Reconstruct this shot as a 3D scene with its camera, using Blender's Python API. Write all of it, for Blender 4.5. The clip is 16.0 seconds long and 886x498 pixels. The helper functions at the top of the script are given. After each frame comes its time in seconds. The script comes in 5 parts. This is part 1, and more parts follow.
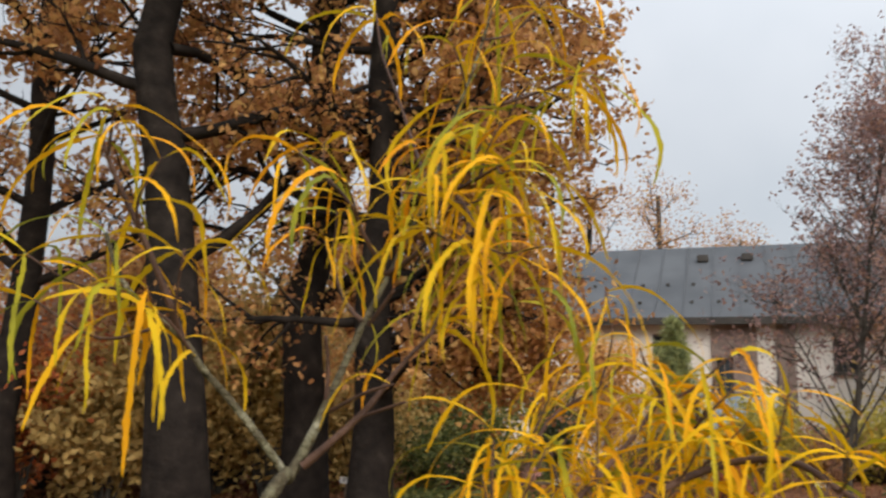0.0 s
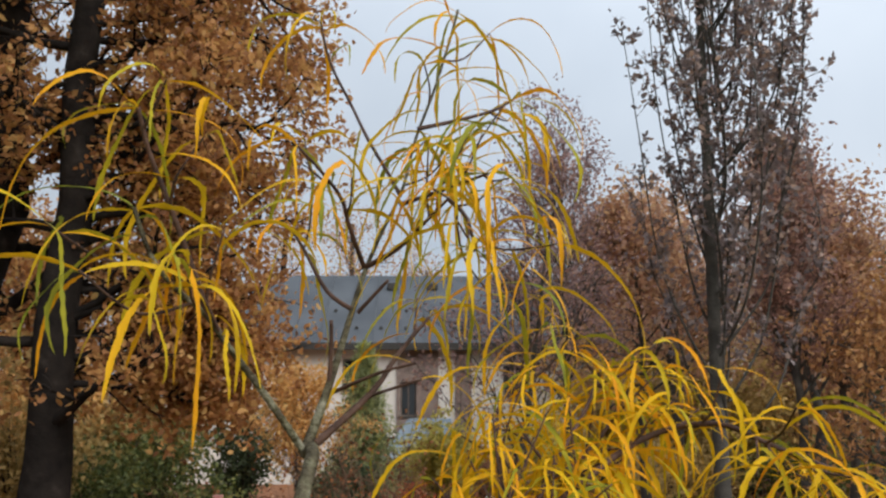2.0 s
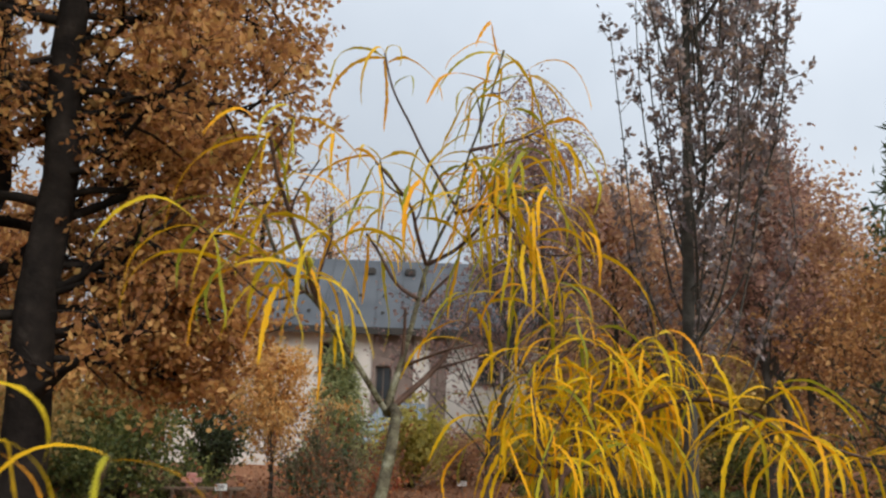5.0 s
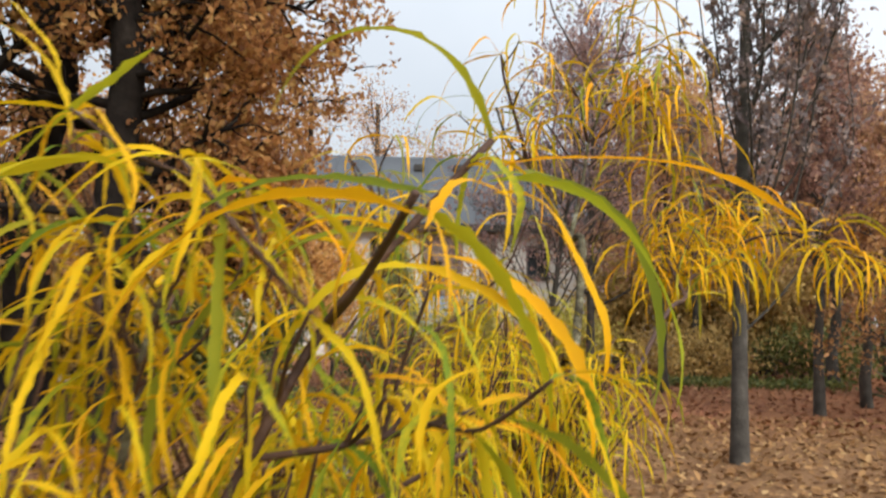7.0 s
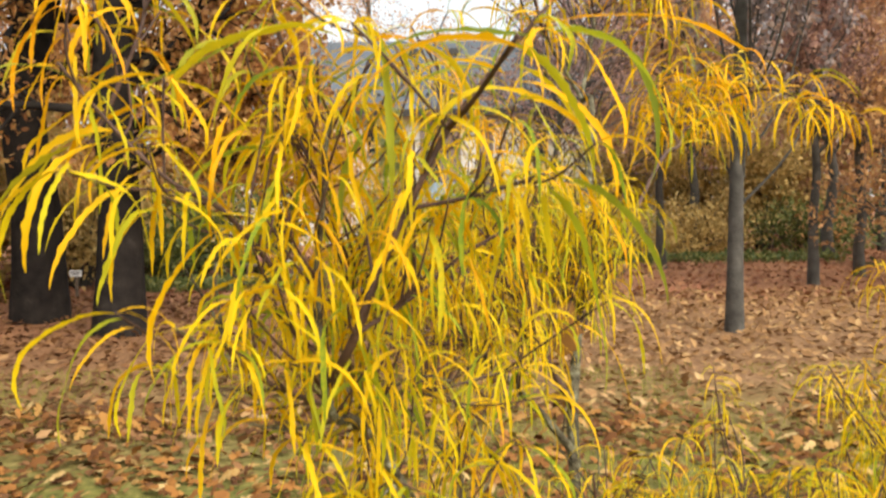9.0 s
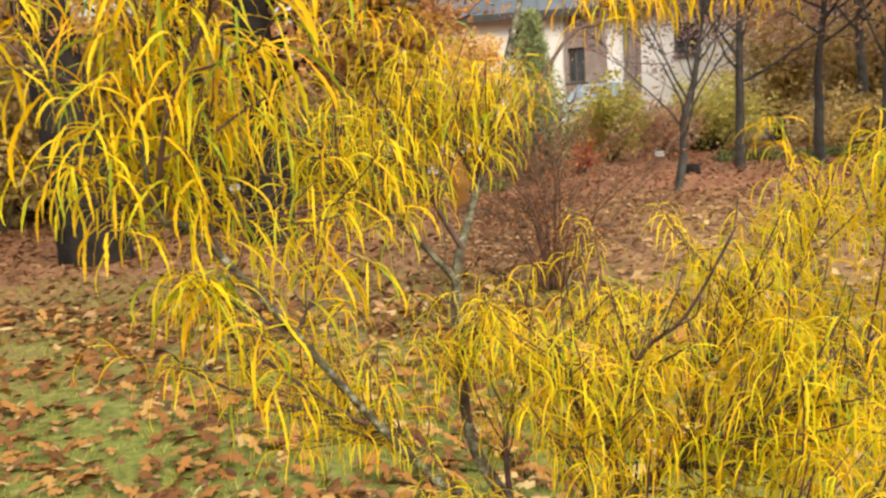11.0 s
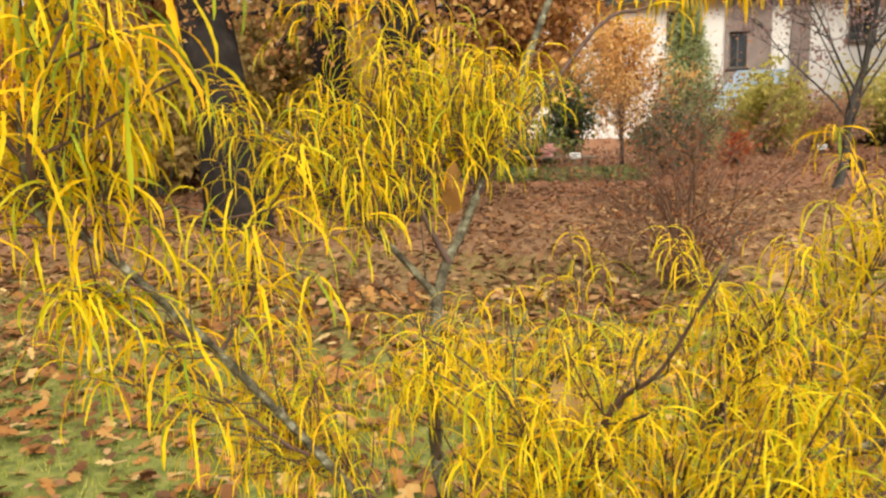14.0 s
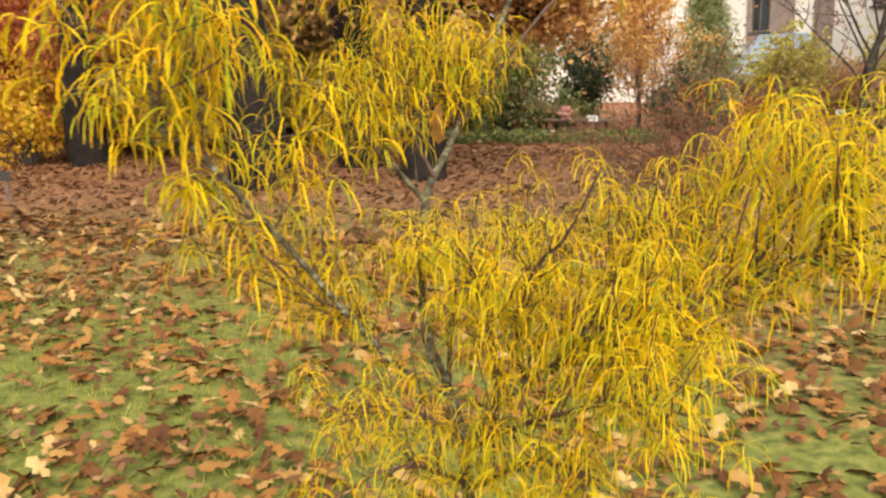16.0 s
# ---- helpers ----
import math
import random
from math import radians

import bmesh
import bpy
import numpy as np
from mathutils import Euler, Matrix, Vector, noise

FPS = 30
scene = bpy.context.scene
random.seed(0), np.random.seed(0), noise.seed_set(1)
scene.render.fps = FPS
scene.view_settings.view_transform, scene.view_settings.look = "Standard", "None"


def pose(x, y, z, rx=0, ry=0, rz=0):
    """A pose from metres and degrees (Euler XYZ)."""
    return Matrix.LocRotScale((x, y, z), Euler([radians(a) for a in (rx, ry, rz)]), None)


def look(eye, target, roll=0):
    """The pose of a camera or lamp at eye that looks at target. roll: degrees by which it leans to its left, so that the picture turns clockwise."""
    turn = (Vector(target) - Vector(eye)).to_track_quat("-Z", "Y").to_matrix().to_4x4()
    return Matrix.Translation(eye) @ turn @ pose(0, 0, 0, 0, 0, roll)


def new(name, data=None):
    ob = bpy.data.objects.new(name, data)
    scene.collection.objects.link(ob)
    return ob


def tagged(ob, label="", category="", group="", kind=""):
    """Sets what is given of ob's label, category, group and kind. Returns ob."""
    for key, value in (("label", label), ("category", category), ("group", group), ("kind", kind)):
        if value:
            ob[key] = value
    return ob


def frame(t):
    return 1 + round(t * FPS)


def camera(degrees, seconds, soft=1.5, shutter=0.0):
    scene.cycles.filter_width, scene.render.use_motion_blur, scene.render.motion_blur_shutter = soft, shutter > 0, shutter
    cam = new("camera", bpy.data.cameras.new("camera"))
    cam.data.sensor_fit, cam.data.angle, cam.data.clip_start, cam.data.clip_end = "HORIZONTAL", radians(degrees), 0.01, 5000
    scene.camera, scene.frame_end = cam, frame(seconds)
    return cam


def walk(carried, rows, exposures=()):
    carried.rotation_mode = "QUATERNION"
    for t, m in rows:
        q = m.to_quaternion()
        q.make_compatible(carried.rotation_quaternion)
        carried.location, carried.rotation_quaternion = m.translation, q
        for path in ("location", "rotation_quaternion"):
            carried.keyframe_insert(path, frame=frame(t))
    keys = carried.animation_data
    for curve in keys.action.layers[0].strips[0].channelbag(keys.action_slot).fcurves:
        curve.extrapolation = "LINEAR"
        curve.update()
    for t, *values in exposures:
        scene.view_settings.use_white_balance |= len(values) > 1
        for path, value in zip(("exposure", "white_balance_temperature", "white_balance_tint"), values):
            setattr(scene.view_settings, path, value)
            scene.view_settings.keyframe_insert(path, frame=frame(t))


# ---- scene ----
cam = camera(55.36, 16.0, soft=2.4, shutter=0.5)
PATH = [
    (0, pose(0.224, -0.633, 1.769, 100.56, -1.41, 19.73)),
    (0.3, pose(0.178, -0.644, 1.765, 100.74, -1.21, 16.64)),
    (0.5, pose(0.154, -0.675, 1.755, 100.54, -0.95, 12.59)),
    (0.7, pose(0.133, -0.670, 1.769, 100.74, -0.50, 8.35)),
    (1, pose(0.113, -0.686, 1.759, 100.87, 0.26, 4.01)),
    (1.5, pose(0.072, -0.704, 1.748, 101.53, 0.25, 0.10)),
    (2, pose(0.050, -0.711, 1.738, 102.49, -0.05, -1.13)),
    (2.5, pose(0.040, -0.705, 1.737, 102.81, -0.79, -2.13)),
    (3, pose(0.037, -0.700, 1.738, 102.82, -1.02, -2.49)),
    (3.5, pose(0.034, -0.700, 1.735, 102.80, -0.93, -2.46)),
    (5.8, pose(-0.042, -0.964, 1.699, 100.33, -1.87, -3.21)),
    (6, pose(-0.052, -0.996, 1.689, 99.91, -1.57, -2.95)),
    (6.5, pose(-0.124, -1.074, 1.656, 97.68, -1.48, -0.32)),
    (7, pose(-0.158, -1.133, 1.641, 94.51, -1.34, 0.11)),
    (7.5, pose(-0.177, -1.198, 1.629, 91.77, -0.29, 0.08)),
    (8, pose(-0.190, -1.256, 1.619, 89.85, -0.75, 0.14)),
    (8.5, pose(-0.196, -1.275, 1.608, 88.66, 0.11, 0.05)),
    (9, pose(-0.200, -1.300, 1.598, 86.86, 0.62, -0.00)),
    (9.5, pose(-0.175, -1.324, 1.582, 83.80, 1.16, -0.03)),
    (10, pose(-0.070, -1.453, 1.584, 82.97, 2.18, 2.77)),
    (10.2, pose(-0.022, -1.509, 1.578, 82.31, 2.82, 4.75)),
    (12.5, pose(0.133, -1.333, 1.544, 80.23, 1.65, 14.87)),
    (13, pose(0.151, -1.314, 1.553, 80.22, 1.61, 16.27)),
    (13.5, pose(0.184, -1.301, 1.561, 80.43, 1.90, 18.42)),
    (14, pose(0.226, -1.314, 1.562, 80.13, 1.65, 20.34)),
    (14.5, pose(0.273, -1.343, 1.558, 79.42, 1.51, 21.17)),
    (15, pose(0.328, -1.398, 1.557, 78.54, 1.29, 21.84)),
    (15.5, pose(0.365, -1.488, 1.554, 77.81, 1.13, 21.87)),
    (16, pose(0.389, -1.619, 1.555, 77.69, 1.19, 21.75)),
]
EXPOSURES = [(0, 0.5, 6600, 11), (0.5, 0.54, 6550, 11), (1.0, 0.4, 6350, 10), (1.5, 0.28, 6150, 9), (3.5, 0.28, 6200, 9), (6.0, 0.42, 6350, 10), (7.0, 0.73, 6450, 10), (8.0, 1.11, 6850, 9), (9.0, 1.25, 6900, 8), (10.0, 1.35, 6850, 8), (12.5, 1.33, 6850, 7), (16.0, 1.29, 7000, 9)]
walk(cam, PATH, EXPOSURES)

# ---- world and light: an overcast autumn day, brightest to the right ----
world = bpy.data.worlds.new("overcast_sky")
scene.world = world
world.use_nodes = True
wn, wl = world.node_tree.nodes, world.node_tree.links
wn.clear()
sky = wn.new("ShaderNodeTexSky")
sky.sky_type, sky.sun_disc = "NISHITA", False
sky.sun_elevation, sky.sun_rotation = radians(40), radians(140)
sky.air_density, sky.dust_density, sky.ozone_density = 1.0, 6.0, 1.0
dim = wn.new("ShaderNodeVectorMath")
dim.operation = "SCALE"
dim.inputs["Scale"].default_value = 0.09
coord = wn.new("ShaderNodeTexCoord")
cloud = wn.new("ShaderNodeTexNoise")
cloud.inputs["Scale"].default_value, cloud.inputs["Detail"].default_value = 2.2, 4.0
ramp = wn.new("ShaderNodeValToRGB")
ramp.color_ramp.elements[0].position, ramp.color_ramp.elements[0].color = 0.3, (0.66, 0.72, 0.78, 1)
ramp.color_ramp.elements[1].position, ramp.color_ramp.elements[1].color = 0.7, (0.92, 0.96, 1.0, 1)
mix = wn.new("ShaderNodeMix")
mix.data_type = "RGBA"
mix.inputs["Factor"].default_value = 0.72
back = wn.new("ShaderNodeBackground")
wout = wn.new("ShaderNodeOutputWorld")
wl.new(sky.outputs["Color"], dim.inputs[0])
wl.new(coord.outputs["Generated"], cloud.inputs["Vector"])
wl.new(cloud.outputs["Fac"], ramp.inputs["Fac"])
wl.new(dim.outputs["Vector"], mix.inputs[6])
wl.new(ramp.outputs["Color"], mix.inputs[7])
# a clouded sky is dimmer towards the horizon than overhead, and brighter on the sun's side
height = wn.new("ShaderNodeSeparateXYZ")
dome = wn.new("ShaderNodeMapRange")
dome.interpolation_type = "SMOOTHSTEP"
dome.inputs["From Min"].default_value, dome.inputs["From Max"].default_value = 0.2, 0.9
dome.inputs["To Min"].default_value, dome.inputs["To Max"].default_value = 0.77, 1.38
wl.new(coord.outputs["Generated"], height.inputs[0])
east = wn.new("ShaderNodeMath")
east.operation = "MULTIPLY_ADD"
east.inputs[1].default_value = 0.26
wl.new(height.outputs["Z"], dome.inputs["Value"])
wl.new(height.outputs["X"], east.inputs[0])
wl.new(dome.outputs["Result"], east.inputs[2])
wl.new(east.outputs["Value"], back.inputs["Strength"])
wl.new(mix.outputs[2], back.inputs["Color"])
wl.new(back.outputs["Background"], wout.inputs["Surface"])

sun_data = bpy.data.lights.new("sun", "SUN")
sun_data.energy, sun_data.angle, sun_data.color = 1.5, radians(40), (1.0, 0.95, 0.88)
sun = new("sun", sun_data)
sun.matrix_world = look((0, 0, 0), (-math.sin(radians(140)), -math.cos(radians(140)), -math.tan(radians(40))))


# ---- materials ----
def material(name, stops, rough=0.8, scale=4.0, detail=6.0, bump=0.0, bump_scale=30.0, vary="noise", translucent=0.0, spec=0.3, metal=0.0):
    """A node material. vary: noise, island or object - what picks the place in the colour ramp, mixed with fine noise."""
    m = bpy.data.materials.new(name)
    m.use_nodes = True
    n, l = m.node_tree.nodes, m.node_tree.links
    n.clear()
    out = n.new("ShaderNodeOutputMaterial")
    bsdf = n.new("ShaderNodeBsdfPrincipled")
    bsdf.inputs["Roughness"].default_value = rough
    bsdf.inputs["Specular IOR Level"].default_value = spec
    bsdf.inputs["Metallic"].default_value = metal
    tc = n.new("ShaderNodeTexCoord")
    noi = n.new("ShaderNodeTexNoise")
    noi.inputs["Scale"].default_value, noi.inputs["Detail"].default_value = scale, detail
    l.new(tc.outputs["Object"], noi.inputs["Vector"])
    fac = noi.outputs["Fac"]
    if vary != "noise":
        if vary == "island":
            g = n.new("ShaderNodeNewGeometry")
            rnd = g.outputs["Random Per Island"]
        else:
            g = n.new("ShaderNodeObjectInfo")
            rnd = g.outputs["Random"]
        mm = n.new("ShaderNodeMath")
        mm.operation = "MULTIPLY_ADD"
        mm.inputs[1].default_value = 0.45
        l.new(fac, mm.inputs[0])
        sub = n.new("ShaderNodeMath")
        sub.operation = "SUBTRACT"
        sub.inputs[1].default_value = 0.225
        l.new(rnd, sub.inputs[0])
        l.new(sub.outputs[0], mm.inputs[2])
        fac = mm.outputs[0]
    r = n.new("ShaderNodeValToRGB")
    el = r.color_ramp.elements
    while len(el) < len(stops):
        el.new(0.5)
    for e, (p, c) in zip(el, stops):
        e.position, e.color = p, (*c, 1)
    l.new(fac, r.inputs["Fac"])
    l.new(r.outputs["Color"], bsdf.inputs["Base Color"])
    if bump:
        bn = n.new("ShaderNodeTexNoise")
        bn.inputs["Scale"].default_value, bn.inputs["Detail"].default_value = bump_scale, 5.0
        l.new(tc.outputs["Object"], bn.inputs["Vector"])
        b = n.new("ShaderNodeBump")
        b.inputs["Strength"].default_value, b.inputs["Distance"].default_value = bump, 0.02
        l.new(bn.outputs["Fac"], b.inputs["Height"])
        l.new(b.outputs["Normal"], bsdf.inputs["Normal"])
    last = bsdf.outputs["BSDF"]
    if translucent:
        tr = n.new("ShaderNodeBsdfTranslucent")
        l.new(r.outputs["Color"], tr.inputs["Color"])
        ms = n.new("ShaderNodeMixShader")
        ms.inputs["Fac"].default_value = translucent
        l.new(last, ms.inputs[1])
        l.new(tr.outputs["BSDF"], ms.inputs[2])
        last = ms.outputs["Shader"]
    l.new(last, out.inputs["Surface"])
    return m


LEAF_STOPS = [(0.0, (0.17, 0.25, 0.025)), (0.12, (0.33, 0.34, 0.022)), (0.32, (0.62, 0.46, 0.014)), (0.6, (0.74, 0.47, 0.010)), (0.9, (0.74, 0.42, 0.012)), (1.0, (0.72, 0.35, 0.014))]
MASS_STOPS = [(0.0, (0.22, 0.28, 0.022)), (0.14, (0.42, 0.40, 0.018)), (0.29, (0.65, 0.505, 0.014)), (0.65, (0.73, 0.49, 0.012)), (1.0, (0.73, 0.40, 0.012))]
M_LEAF = material("fern_leaf", LEAF_STOPS, 0.55, 28.0, 3.0, vary="object", translucent=0.38, spec=0.09)
M_LEAF_J = material("fern_leaf_mass", MASS_STOPS, 0.55, 28.0, 3.0, vary="island", translucent=0.42, spec=0.09)
M_CROWN_J = material("fern_leaf_crown", [(0.0, (0.21, 0.23, 0.028)), (0.16, (0.38, 0.34, 0.022)), (0.36, (0.62, 0.43, 0.014)), (0.75, (0.76, 0.41, 0.010)), (1.0, (0.75, 0.32, 0.012))], 0.55, 28.0, 3.0, vary="island", translucent=0.32, spec=0.09)
M_RICH_J = material("fern_leaf_amber", [(0.0, (0.26, 0.27, 0.025)), (0.12, (0.50, 0.39, 0.018)), (0.3, (0.70, 0.455, 0.010)), (0.7, (0.78, 0.445, 0.008)), (1.0, (0.78, 0.355, 0.010))], 0.55, 28.0, 3.0, vary="island", translucent=0.35, spec=0.09)
M_GOLD = material("fern_leaf_gold", [(0.0, (0.72, 0.45, 0.010)), (0.4, (0.81, 0.44, 0.008)), (1.0, (0.82, 0.36, 0.008))], 0.5, 9.0, 4.0, vary="object", translucent=0.42, spec=0.09)
M_LIME = material("fern_leaf_lime", [(0.0, (0.30, 0.36, 0.025)), (0.5, (0.46, 0.42, 0.018)), (1.0, (0.64, 0.47, 0.014))], 0.5, 9.0, 4.0, vary="object", translucent=0.42, spec=0.09)
M_GREENISH = material("fern_leaf_green", [(0.0, (0.19, 0.25, 0.035)), (0.5, (0.28, 0.30, 0.025)), (1.0, (0.44, 0.38, 0.018))], 0.5, 9.0, 4.0, vary="object", translucent=0.4, spec=0.09)
M_STEM = material("shrub_bark", [(0.34, (0.040, 0.033, 0.021)), (0.5, (0.105, 0.090, 0.056)), (0.58, (0.15, 0.14, 0.085)), (0.68, (0.30, 0.285, 0.21))], 0.8, 75.0, bump=0.6, bump_scale=190.0, spec=0.15)
M_TWIG = material("young_twig", [(0.3, (0.040, 0.020, 0.014)), (0.7, (0.11, 0.058, 0.038))], 0.65, 60.0, bump=0.2, bump_scale=200.0)
M_REDTWIG = material("red_brown_twig", [(0.3, (0.085, 0.045, 0.026)), (0.7, (0.17, 0.092, 0.052))], 0.8, 20.0)
M_OAKBARK = material("oak_bark", [(0.3, (0.011, 0.009, 0.008)), (0.6, (0.024, 0.019, 0.016)), (0.8, (0.045, 0.037, 0.031))], 0.95, 5.0, bump=1.0, bump_scale=14.0, spec=0.1)
M_BARK = material("grey_bark", [(0.3, (0.042, 0.038, 0.033)), (0.6, (0.088, 0.080, 0.069)), (0.8, (0.14, 0.13, 0.112))], 0.9, 6.0, bump=0.7, bump_scale=30.0, spec=0.1)
M_OAKLEAF = material("oak_leaf", [(0.0, (0.22, 0.098, 0.044)), (0.4, (0.46, 0.218, 0.080)), (0.75, (0.60, 0.32, 0.11)), (1.0, (0.68, 0.44, 0.155))], 0.6, 3.0, vary="island", translucent=0.55)
M_COLUMNLEAF = material("hornbeam_leaf", [(0.0, (0.19, 0.16, 0.165)), (0.6, (0.30, 0.235, 0.22)), (1.0, (0.40, 0.26, 0.18))], 0.65, 3.0, vary="island", translucent=0.35)
M_PURPLELEAF = material("purple_leaf", [(0.0, (0.21, 0.145, 0.145)), (0.6, (0.35, 0.22, 0.20)), (1.0, (0.46, 0.27, 0.18))], 0.65, 3.0, vary="island", translucent=0.45)
M_RUSTLEAF = material("rust_leaf", [(0.0, (0.32, 0.18, 0.12)), (0.6, (0.53, 0.30, 0.175)), (1.0, (0.63, 0.42, 0.21))], 0.65, 3.0, vary="island", translucent=0.55)
M_ORANGELEAF = material("orange_leaf", [(0.0, (0.58, 0.31, 0.10)), (0.6, (0.78, 0.47, 0.16)), (1.0, (0.84, 0.60, 0.25))], 0.6, 3.0, vary="island", translucent=0.5)
M_REDLEAF = material("red_leaf", [(0.0, (0.26, 0.04, 0.02)), (0.6, (0.42, 0.09, 0.03)), (1.0, (0.55, 0.20, 0.05))], 0.6, 3.0, vary="island", translucent=0.35)
M_YELLOWLEAF = material("yellow_green_leaf", [(0.0, (0.34, 0.31, 0.08)), (0.6, (0.56, 0.48, 0.12)), (1.0, (0.70, 0.59, 0.16))], 0.6, 3.0, vary="island", translucent=0.5)
M_GOLDBUSH = material("golden_leaf", [(0.0, (0.55, 0.32, 0.03)), (0.6, (0.74, 0.46, 0.04)), (1.0, (0.80, 0.56, 0.07))], 0.6, 3.0, vary="island", translucent=0.5)
M_EMBER = material("ember_leaf", [(0.0, (0.32, 0.08, 0.03)), (0.6, (0.52, 0.16, 0.05)), (1.0, (0.64, 0.30, 0.08))], 0.6, 3.0, vary="island", translucent=0.45)
M_BEECH = material("beech_leaf", [(0.0, (0.30, 0.15, 0.065)), (0.6, (0.48, 0.245, 0.10)), (1.0, (0.62, 0.37, 0.14))], 0.6, 3.0, vary="island", translucent=0.5)
M_RUSSET = material("russet_leaf", [(0.0, (0.12, 0.05, 0.028)), (0.6, (0.24, 0.09, 0.04)), (1.0, (0.36, 0.16, 0.06))], 0.8, 3.0, vary="island", translucent=0.35, spec=0.1)
M_OLIVELEAF = material("olive_gold_leaf", [(0.0, (0.27, 0.19, 0.065)), (0.6, (0.52, 0.36, 0.125)), (1.0, (0.66, 0.47, 0.18))], 0.65, 3.0, vary="island", translucent=0.4)
M_WINELEAF = material("wine_red_leaf", [(0.0, (0.22, 0.13, 0.115)), (0.6, (0.39, 0.225, 0.175)), (1.0, (0.52, 0.31, 0.20))], 0.65, 3.0, vary="island", translucent=0.45)
M_GREENLEAF = material("green_leaf", [(0.0, (0.06, 0.085, 0.025)), (0.6, (0.14, 0.16, 0.045)), (1.0, (0.27, 0.25, 0.07))], 0.6, 3.0, vary="island", translucent=0.3)
M_NEEDLE = material("fir_needle", [(0.0, (0.22, 0.26, 0.12)), (0.6, (0.40, 0.44, 0.20)), (1.0, (0.55, 0.56, 0.24))], 0.7, 3.0, vary="island", translucent=0.45)
M_DARKNEEDLE = material("yew_needle", [(0.0, (0.055, 0.08, 0.04)), (0.7, (0.115, 0.145, 0.07)), (1.0, (0.18, 0.20, 0.09))], 0.7, 3.0, vary="island", translucent=0.25)
FALLEN = [(0.0, (0.085, 0.034, 0.013)), (0.3, (0.16, 0.066, 0.020)), (0.6, (0.27, 0.115, 0.030)), (0.85, (0.32, 0.18, 0.054)), (1.0, (0.43, 0.295, 0.125))]
M_FALLEN = material("fallen_oak_leaf", FALLEN, 0.7, 14.0, vary="object", translucent=0.1, bump=0.2, bump_scale=60.0)
M_FALLEN_J = material("fallen_leaf_litter", FALLEN, 0.8, 14.0, vary="island", translucent=0.1, spec=0.12)
M_FALLEN_RED = material("red_leaf_litter", [(0.0, (0.13, 0.048, 0.026)), (0.5, (0.24, 0.094, 0.044)), (0.85, (0.33, 0.155, 0.070)), (1.0, (0.42, 0.26, 0.14))], 0.75, 8.0, vary="island", translucent=0.1)
M_FALLEN_BROWN = material("brown_leaf_litter", [(0.0, (0.075, 0.033, 0.016)), (0.4, (0.150, 0.070, 0.030)), (0.8, (0.205, 0.102, 0.043)), (1.0, (0.30, 0.175, 0.08))], 0.8, 10.0, vary="island", translucent=0.1, spec=0.12)
M_FALLEN_TAN = material("tan_leaf_litter", [(0.0, (0.145, 0.075, 0.033)), (0.4, (0.265, 0.142, 0.059)), (0.8, (0.35, 0.204, 0.087)), (1.0, (0.43, 0.29, 0.138))], 0.8, 10.0, vary="island", translucent=0.1, spec=0.12)
M_GRASS = material("grass_blade", [(0.0, (0.12, 0.145, 0.02)), (0.6, (0.25, 0.265, 0.035)), (1.0, (0.38, 0.33, 0.07))], 0.6, 3.0, vary="island", translucent=0.3)
M_PLASTER = material("cream_plaster", [(0.35, (0.64, 0.61, 0.555)), (0.65, (0.75, 0.72, 0.665))], 0.9, 0.8, bump=0.2, bump_scale=40.0)
M_BROWNCLAD = material("brown_timber_cladding", [(0.35, (0.19, 0.145, 0.125)), (0.65, (0.27, 0.21, 0.18))], 0.8, 3.0, bump=0.3, bump_scale=20.0)
M_ROOF = material("grey_sheet_roof", [(0.35, (0.062, 0.069, 0.078)), (0.65, (0.088, 0.097, 0.108))], 0.6, 0.6, bump=0.05, bump_scale=10.0, spec=0.25)
M_DARKTRIM = material("dark_eave_board", [(0.3, (0.035, 0.033, 0.03)), (0.7, (0.06, 0.055, 0.05))], 0.7, 3.0)
M_PORCH = material("blue_grey_sheet", [(0.3, (0.17, 0.22, 0.26)), (0.7, (0.24, 0.29, 0.33))], 0.5, 2.0)
M_FRAME = material("window_frame_paint", [(0.3, (0.10, 0.08, 0.065)), (0.7, (0.16, 0.13, 0.11))], 0.5, 5.0)
M_WHITE = material("white_paint", [(0.3, (0.72, 0.72, 0.70)), (0.7, (0.82, 0.82, 0.80))], 0.5, 5.0)
M_WOOD = material("weathered_wood", [(0.3, (0.10, 0.07, 0.05)), (0.7, (0.22, 0.16, 0.11))], 0.85, 12.0, bump=0.4, bump_scale=60.0)
M_PINK = material("pink_cloth", [(0.3, (0.55, 0.25, 0.22)), (0.7, (0.65, 0.34, 0.30))], 0.9, 8.0)
M_CARDARK = material("dark_silver_paint", [(0.3, (0.12, 0.125, 0.13)), (0.7, (0.16, 0.165, 0.17))], 0.3, 3.0, spec=0.5, metal=0.4)
M_TYRE = material("tyre_rubber", [(0.3, (0.015, 0.015, 0.015)), (0.7, (0.03, 0.03, 0.03))], 0.9, 20.0)


def glass_material():
    m = bpy.data.materials.new("window_glass")
    m.use_nodes = True
    b = m.node_tree.nodes["Principled BSDF"]
    b.inputs["Base Color"].default_value = (0.02, 0.024, 0.028, 1)
    b.inputs["Roughness"].default_value = 0.08
    b.inputs["Specular IOR Level"].default_value = 0.6
    return m


M_GLASS = glass_material()


